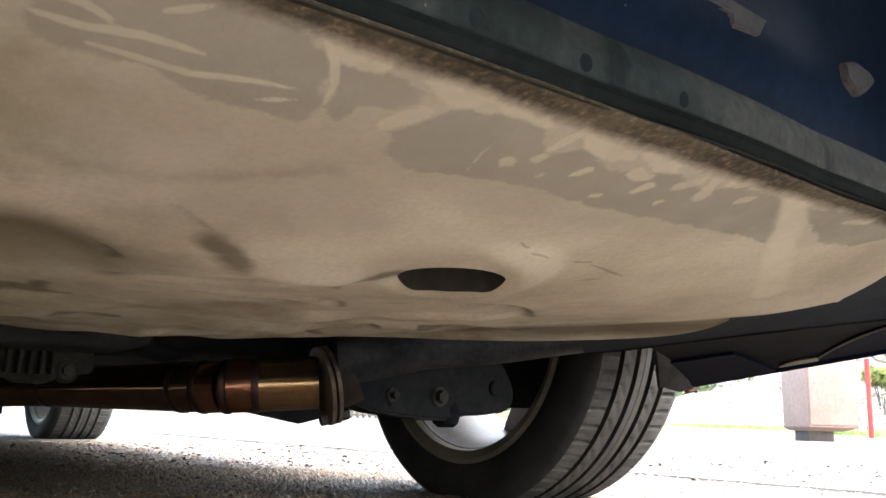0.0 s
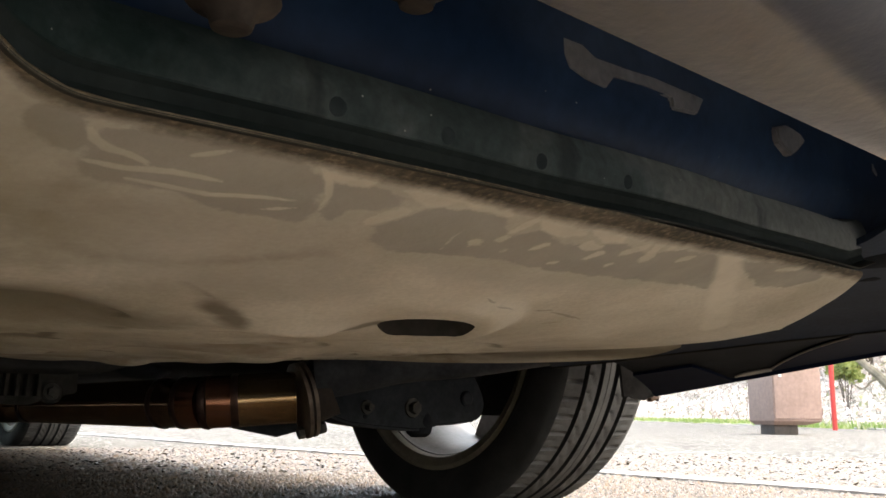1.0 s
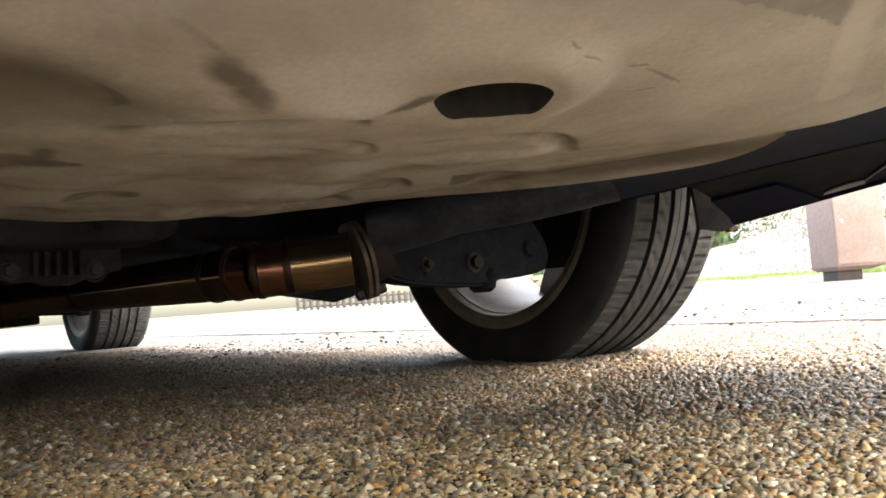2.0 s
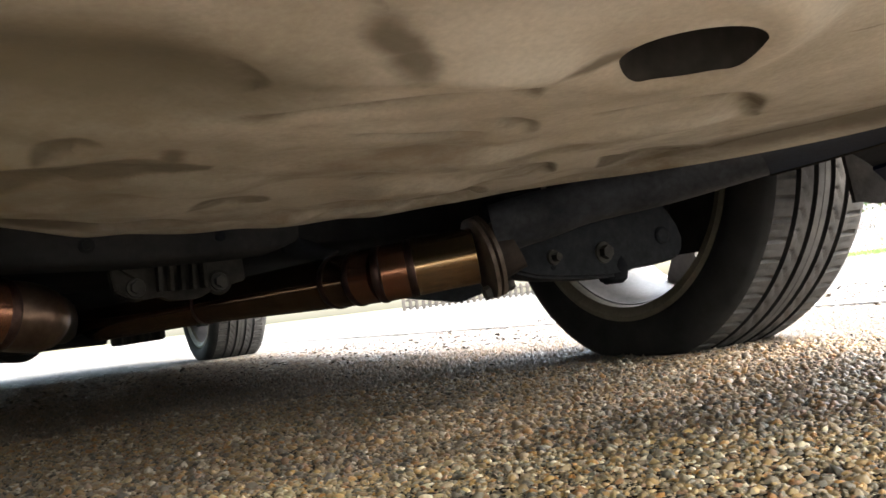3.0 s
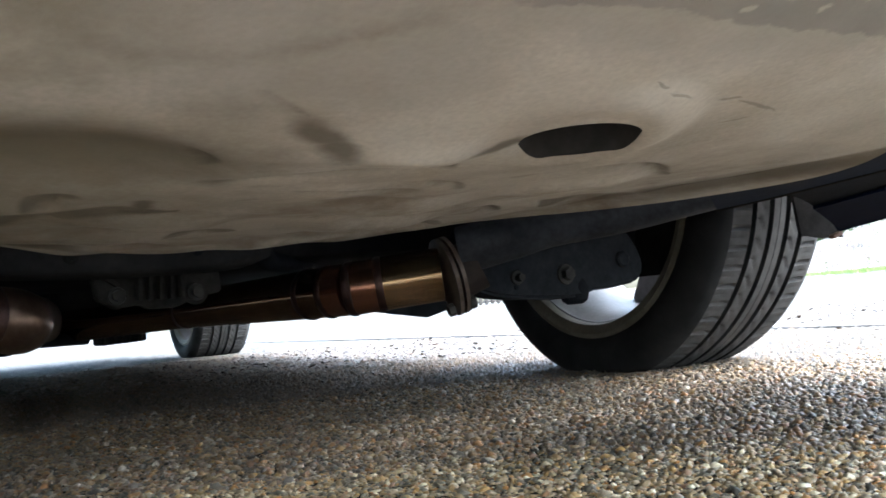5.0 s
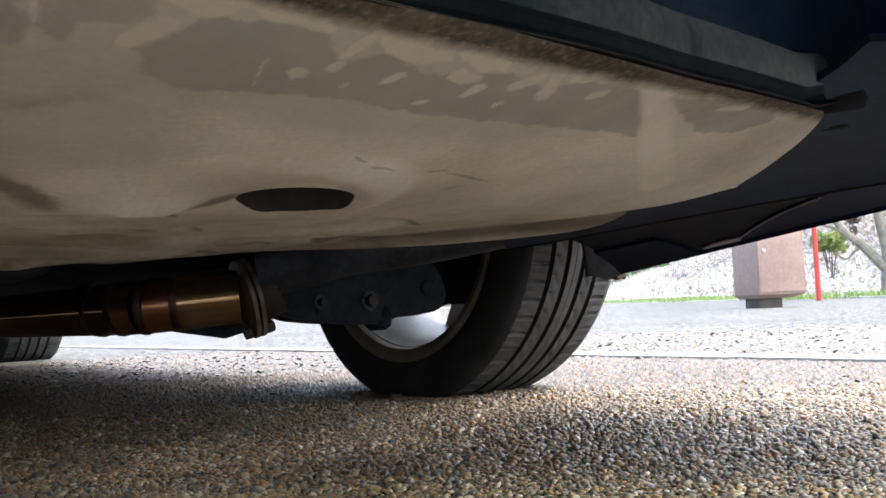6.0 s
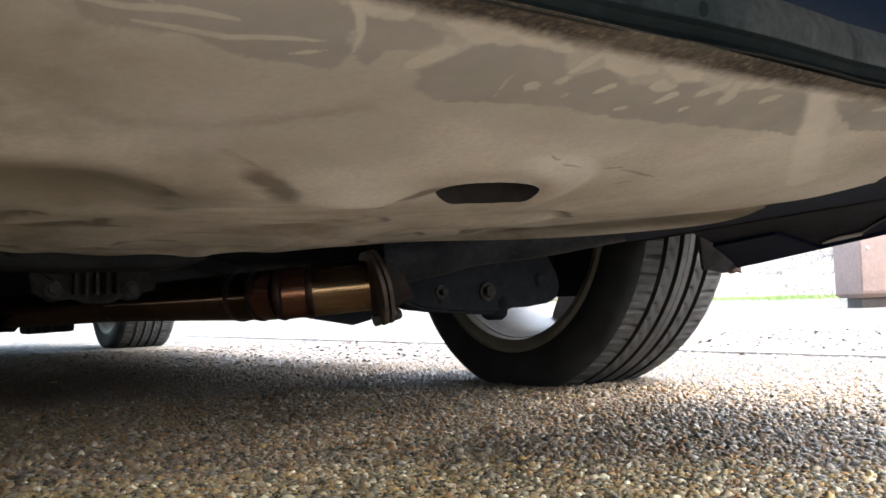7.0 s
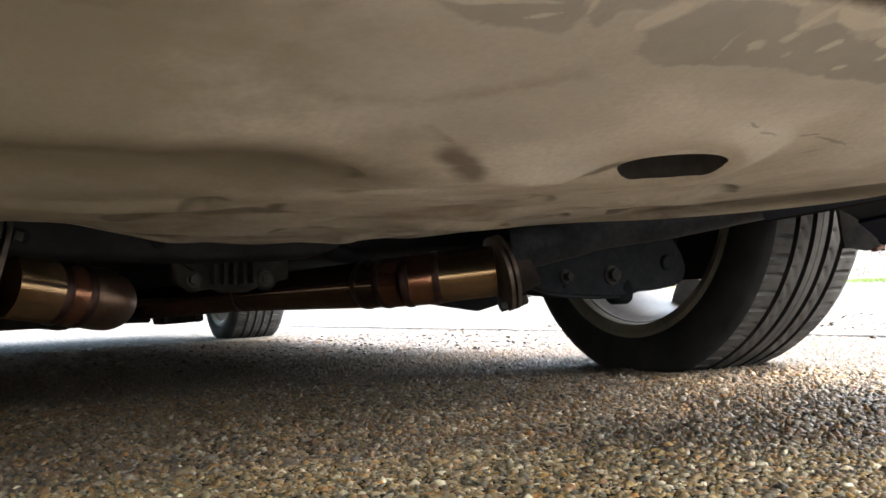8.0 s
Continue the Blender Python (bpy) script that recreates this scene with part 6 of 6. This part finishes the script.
# ---- kerb stones along the far edge ----
def kerb():
    me = finish("kerb_stone", box_bm((0.78, 0.14, 0.16), (0, 0, -0.035), 0.015), CONCRETE)
    ang = math.degrees(math.atan2(E_WAY[1], E_WAY[0]))
    k0 = None
    for i in range(-8, 46):
        p = EDGE_A + E_WAY * (i * 0.82 + 2.0) + E_OUT * 0.09
        if i in (3, 4, 5, 6):
            continue
        ob = new("kerb_stone", me)
        ob.matrix_basis = pose(p[0], p[1], -0.02 - 0.01 * (i % 3 == 0), 0, 0, ang + 0.6 * math.sin(i * 2.1))
        tagged(ob, "pale concrete kerb stone at the grass edge", "kerb", "kerb stones", "structure")


kerb()


# ---- plants ----
def blades(name, n, spot, height, seed, material, label, width=0.012):
    rng = np.random.default_rng(seed)
    p = spot(rng, n)
    h = height * rng.uniform(0.5, 1.3, n)
    th = rng.uniform(0, math.pi, n)
    lean = rng.normal(0, 0.35, (n, 2)) * h[:, None]
    w = width * rng.uniform(0.7, 1.4, n)
    dx, dy = np.cos(th) * w, np.sin(th) * w
    z0 = p[:, 2]
    v = np.zeros((n, 4, 3))
    v[:, 0] = np.stack([p[:, 0] - dx, p[:, 1] - dy, z0 - 0.02], -1)
    v[:, 1] = np.stack([p[:, 0] + dx, p[:, 1] + dy, z0 - 0.02], -1)
    v[:, 2] = np.stack([p[:, 0] + lean[:, 0] + dx * 0.3, p[:, 1] + lean[:, 1] + dy * 0.3, z0 + h], -1)
    v[:, 3] = np.stack([p[:, 0] + lean[:, 0] - dx * 0.3, p[:, 1] + lean[:, 1] - dy * 0.3, z0 + h], -1)
    f = np.arange(n * 4).reshape(n, 4)
    ob = new(name, fast_mesh(name, v.reshape(-1, 3), f, material))
    return tagged(ob, label, "grass", kind="stuff")


def verge(rng, n):
    tufts = rng.uniform(-8, 34, 46)
    d, o = tufts[rng.integers(0, 46, n)] + rng.normal(0, 0.45, n), np.abs(rng.normal(0, 0.9, n)) - 0.02
    p = EDGE_A[None] + E_WAY[None] * d[:, None] + E_OUT[None] * o[:, None]
    return np.concatenate([p, np.full((n, 1), -0.05)], 1)


blades("grass", 12000, verge, 0.13, 11, GRASS, "short bright green grass along the kerb")


def crown_mesh(name, centres, radii, n, leaf, seed, material):
    rng = np.random.default_rng(seed)
    pick = rng.integers(0, len(centres), n)
    u = rng.normal(0, 1, (n, 3))
    u /= np.linalg.norm(u, axis=1, keepdims=True)
    rr = radii[pick] * rng.uniform(0.25, 1.0, n) ** 0.5
    p = centres[pick] + u * rr[:, None] * np.array((1, 1, 0.75))
    s = leaf * rng.uniform(0.6, 1.5, n)
    a = rng.normal(0, 1, (n, 3))
    a /= np.linalg.norm(a, axis=1, keepdims=True)
    b = np.cross(a, rng.normal(0, 1, (n, 3)))
    b /= np.linalg.norm(b, axis=1, keepdims=True)
    a, b = a * s[:, None], b * s[:, None] * 0.8
    v = np.stack([p - a, p + b * 0.9, p + a, p - b * 0.9], 1)
    return fast_mesh(name, v.reshape(-1, 3), np.arange(n * 4).reshape(n, 4), material)


def tree(at, height, spread, seed, material, leaf, n, label, low=0.5):
    rng = random.Random(seed)
    t = tagged(new("tree"), label, "tree")
    trunk = bmesh.new()
    tips = []
    fork = height * 0.16
    tube_bm([(0, 0, -0.2), (0.02, 0.0, fork * 0.5), (0.03, 0.02, fork)], [height * 0.034, height * 0.026, height * 0.022], 10, True, trunk)
    for k in range(7):
        a = 2 * math.pi * (k + rng.random() * 0.6) / 7
        reach, rise = spread * rng.uniform(0.55, 0.95), height * rng.uniform(0.35, 0.8)
        p0 = Vector((0.03, 0.02, fork * rng.uniform(0.75, 1.0)))
        p3 = Vector((math.cos(a) * reach, math.sin(a) * reach, rise))
        p1 = p0.lerp(p3, 0.35) + Vector((0, 0, height * 0.03))
        p2 = p0.lerp(p3, 0.7) + Vector((rng.uniform(-0.1, 0.1), rng.uniform(-0.1, 0.1), height * 0.02)) * spread * 0.5
        r = height * 0.013
        tube_bm(smooth_line([p0, p1, p2, p3], 3), list(np.linspace(r, r * 0.25, 10)), 7, True, trunk)
        tips += [p3, p2, p1.lerp(p2, 0.5)]
        for _ in range(3):
            q = p1.lerp(p3, rng.uniform(0.3, 1.0))
            e = q + Vector((rng.uniform(-1, 1), rng.uniform(-1, 1), rng.uniform(-0.5, 0.7))) * spread * 0.35
            tube_bm([q, q.lerp(e, 0.5) + Vector((0, 0, 0.03)), e], [r * 0.4, r * 0.25, r * 0.12], 5, True, trunk)
            tips.append(e)
    part("trunk", trunk, BARK, t, "grey-brown trunk and limbs")
    cen = np.array([tuple(p) for p in tips])
    cen[:, 2] = np.maximum(cen[:, 2], low)
    rad = np.array([spread * rng.uniform(0.16, 0.32) for _ in tips])
    ob = new("crown", crown_mesh("crown", cen, rad, n, leaf, seed, material))
    ob.parent = t
    t.location = at
    return t


def bank_height(o):
    t = np.clip((o - 1.6) / 15.0, 0, 1)
    return 3.3 * t * t * (3 - 2 * t) - 0.05


def bank():
    rows = []
    for d in np.linspace(-45, 75, 60):
        row = []
        for o in (0.3, 1.2, 2, 3, 4, 5, 6, 8, 11, 14, 18, 22, 27, 33, 45, 70):
            q = EDGE_A + E_WAY * d + E_OUT * o
            row.append((q[0], q[1], float(bank_height(o)) + 0.25 * noise.noise(Vector((q[0] * 0.3, q[1] * 0.3, 0))) * min(1, o / 8)))
        rows.append(row)
    ob = new("bank", finish("bank", sheet_bm(rows), BANK))
    tagged(ob, "bank strewn with pale petals behind the parking place", "ground", kind="structure")


bank()
rngt = random.Random(4)
for i in range(15):
    p = EDGE_A + E_WAY * (-9 + i * 3.4 + rngt.uniform(-0.8, 0.8)) + E_OUT * (9 + 7 * (i % 3) + rngt.uniform(-1.5, 1.5))
    tree((p[0], p[1], float(bank_height((p - EDGE_A) @ E_OUT))), rngt.uniform(4.0, 5.5), rngt.uniform(2.4, 3.2), 20 + i, BLOSSOM, 0.085, 5200, "blossoming tree with pale pink and white flowers on a grassy bank", 0.45)
for i in range(7):
    p = EDGE_A + E_WAY * (-6 + i * 7.5) + E_OUT * (30 + 3 * (i % 2))
    tree((p[0], p[1], float(bank_height((p - EDGE_A) @ E_OUT))), 8.5, 3.0, 60 + i, EVERGREEN, 0.20, 2800, "dark evergreen tree behind the blossom", 0.5)


def scrub():
    """Low flowering bushes in clumps up the bank."""
    rng = np.random.default_rng(31)
    n = 900
    d, o = rng.uniform(-14, 46, n), 2.0 + 18 * rng.random(n) ** 0.9
    c = EDGE_A[None] + E_WAY[None] * d[:, None] + E_OUT[None] * o[:, None]
    cen = np.concatenate([c, (bank_height(o) + 0.10 + 0.30 * rng.random(n))[:, None]], 1)
    ob = new("scrub", crown_mesh("scrub", cen, 0.30 + 0.50 * rng.random(n), 80000, 0.056, 32, BLOSSOM))
    tagged(ob, "low pale pink and white flowering scrub on the bank", "bushes", kind="stuff")


scrub()


def bush(at, width, height, seed):
    """A round leafy bush on a few short stems."""
    rng = np.random.default_rng(seed)
    ob = tagged(new("bush"), "yellow-green leafy bush on the bank behind the post", "bush")
    stems = bmesh.new()
    tips = []
    for k in range(9):
        a = 2 * math.pi * k / 9
        tip = Vector((math.cos(a) * width * rng.uniform(0.15, 0.42), math.sin(a) * width * rng.uniform(0.15, 0.42), height * rng.uniform(0.68, 0.95)))
        tube_bm([(0, 0, -0.1), tuple(tip * 0.5 + Vector((0, 0, 0.1))), tuple(tip)], [0.012, 0.009, 0.005], 6, True, stems)
        tips.append(tuple(tip))
    part("stems", stems, TWIG, ob, "thin brown stems")
    crown = new("crown", crown_mesh("crown", np.array(tips), rng.uniform(0.22, 0.36, 9) * width, 1500, 0.05, seed, BUSH_LEAF))
    crown.parent = ob
    ob.location = at
    return ob


bush((19.85, 9.02, float(bank_height((np.array((19.85, 9.02)) - EDGE_A) @ E_OUT)) + 0.05), 0.62, 1.35, 47)


def thicket():
    """Taller flowering bushes along the top of the bank."""
    rng = np.random.default_rng(37)
    n = 300
    d, o = rng.uniform(-8, 44, n), 7.0 + 12 * rng.random(n)
    c = EDGE_A[None] + E_WAY[None] * d[:, None] + E_OUT[None] * o[:, None]
    cen = np.concatenate([c, (bank_height(o) + 0.4 + 3.0 * rng.random(n) ** 1.3)[:, None]], 1)
    ob = new("thicket", crown_mesh("thicket", cen, 0.5 + 0.7 * rng.random(n), 52000, 0.075, 38, BLOSSOM))
    tagged(ob, "tall pale pink and white flowering bushes on the bank", "bushes", kind="stuff")


thicket()


def twigs():
    """Thin dark stems among the flowering scrub."""
    rng = np.random.default_rng(41)
    n = 900
    d, o = rng.uniform(-14, 46, n), 1.6 + 14 * rng.random(n)
    q = EDGE_A[None] + E_WAY[None] * d[:, None] + E_OUT[None] * o[:, None]
    z, h, w = bank_height(o) - 0.05, rng.uniform(0.3, 1.1, n), rng.uniform(0.005, 0.014, n)
    lean = rng.normal(0, 0.25, (n, 2)) * h[:, None]
    v = np.zeros((n, 6, 3))
    for k in range(3):
        a = 2 * math.pi * k / 3
        v[:, k] = np.stack([q[:, 0] + w * math.cos(a), q[:, 1] + w * math.sin(a), z], -1)
        v[:, k + 3] = np.stack([q[:, 0] + lean[:, 0] + 0.3 * w * math.cos(a), q[:, 1] + lean[:, 1] + 0.3 * w * math.sin(a), z + h], -1)
    f = np.array([[0, 1, 4, 3], [1, 2, 5, 4], [2, 0, 3, 5]])
    ob = new("twigs", fast_mesh("twigs", v.reshape(-1, 3), (f[None] + (np.arange(n) * 6)[:, None, None]).reshape(-1, 4), TWIG))
    tagged(ob, "thin dark stems among the flowering scrub", "twigs", kind="stuff")


twigs()


def leaning_tree(at):
    """Blossom tree that forks low, one limb leaning far out."""
    t = tagged(new("tree"), "low-forked blossom tree with a leaning grey limb", "tree")
    w = Vector((-0.363, 0.932, 0.0))
    bm = tube_bm(smooth_line([(0, 0, -0.2), (0, 0, 0.25), w * -0.02 + Vector((0, 0, 0.7)), w * 0.06 + Vector((0, 0, 1.4)), w * -0.1 + Vector((0.2, 0, 2.4)), w * -0.3 + Vector((0.3, 0, 3.4))], 4), list(np.linspace(0.125, 0.03, 21)), 12)
    tips = [w * -0.3 + Vector((0.3, 0, 3.4))]
    for a, b, c, d, r in ((0.02, 0.45, 0.62, 1.12, 0.085), (-0.02, 0.75, -0.7, 1.7, 0.06), (0.0, 1.2, 0.5, 2.2, 0.05), (0.3, 0.78, 0.55, 0.62, 0.02), (0.45, 0.93, 0.9, 1.2, 0.025)):
        p, q = w * a + Vector((0, 0, b)), w * c + Vector((0.05, 0, d))
        end = q + (q - p) * 0.9 + Vector((0.1, 0.0, 0.25))
        tube_bm(smooth_line([p, p.lerp(q, 0.5) + Vector((0, 0, 0.02)), q, end], 4), list(np.linspace(r, r * 0.35, 13)), 9, True, bm)
        tips += [end, end + Vector((0.3, 0.3, 0.5)), end + Vector((-0.4, 0.2, 0.7))]
    part("trunk", bm, PALE_BARK, t, "pale grey-brown forked trunk")
    cen = np.array([tuple(p) for p in tips])
    cen[:, 2] = np.maximum(cen[:, 2], 2.0)
    ob = new("crown", crown_mesh("crown", cen, np.full(len(tips), 0.6), 4200, 0.06, 77, BLOSSOM))
    ob.parent = t
    t.location = at


leaning_tree((13.05, 5.10, -0.05))


def picket_fence():
    """Low dark palings far behind the car."""
    f = tagged(new("fence"), "low weathered wooden paling fence far behind the car", "fence")
    a, b = Vector((12.1, 23.1, 0)), Vector((17.0, 22.6, 0))
    me = finish("paling", box_bm((0.10, 0.04, 0.40), (0, 0, 0.20), 0.012), FENCE_WOOD)
    for i in range(24):
        ob = new("paling", me)
        ob.parent = f
        p = a.lerp(b, i / 23)
        ob.matrix_basis = pose(p.x, p.y, 0.02 * math.sin(i * 1.7), 0, 1.5 * math.sin(i * 2.3), -10)
    way = b - a
    for z in (0.10, 0.30):
        part("rail", tube_bm([a + Vector((0, 0.05, z)), b + Vector((0, 0.05, z))], 0.03, 8), FENCE_WOOD, f)


picket_fence()


def far_wood():
    """Wooded hill that closes the view."""
    rng = np.random.default_rng(91)
    n = 700
    az, r = np.radians(rng.uniform(42, 100, n)), rng.uniform(70, 130, n)
    z = 0.10 * (r - 55) * (1 + 0.35 * np.sin(az * 9) + 0.2 * np.sin(az * 23)) + 1.5
    cen = np.stack([np.sin(az) * r, np.cos(az) * r, z], -1)
    ob = new("far_wood", crown_mesh("far_wood", cen, rng.uniform(2.0, 4.5, n), 26000, 0.5, 92, EVERGREEN))
    tagged(ob, "distant wooded hill in dull green", "wood", kind="stuff")


far_wood()
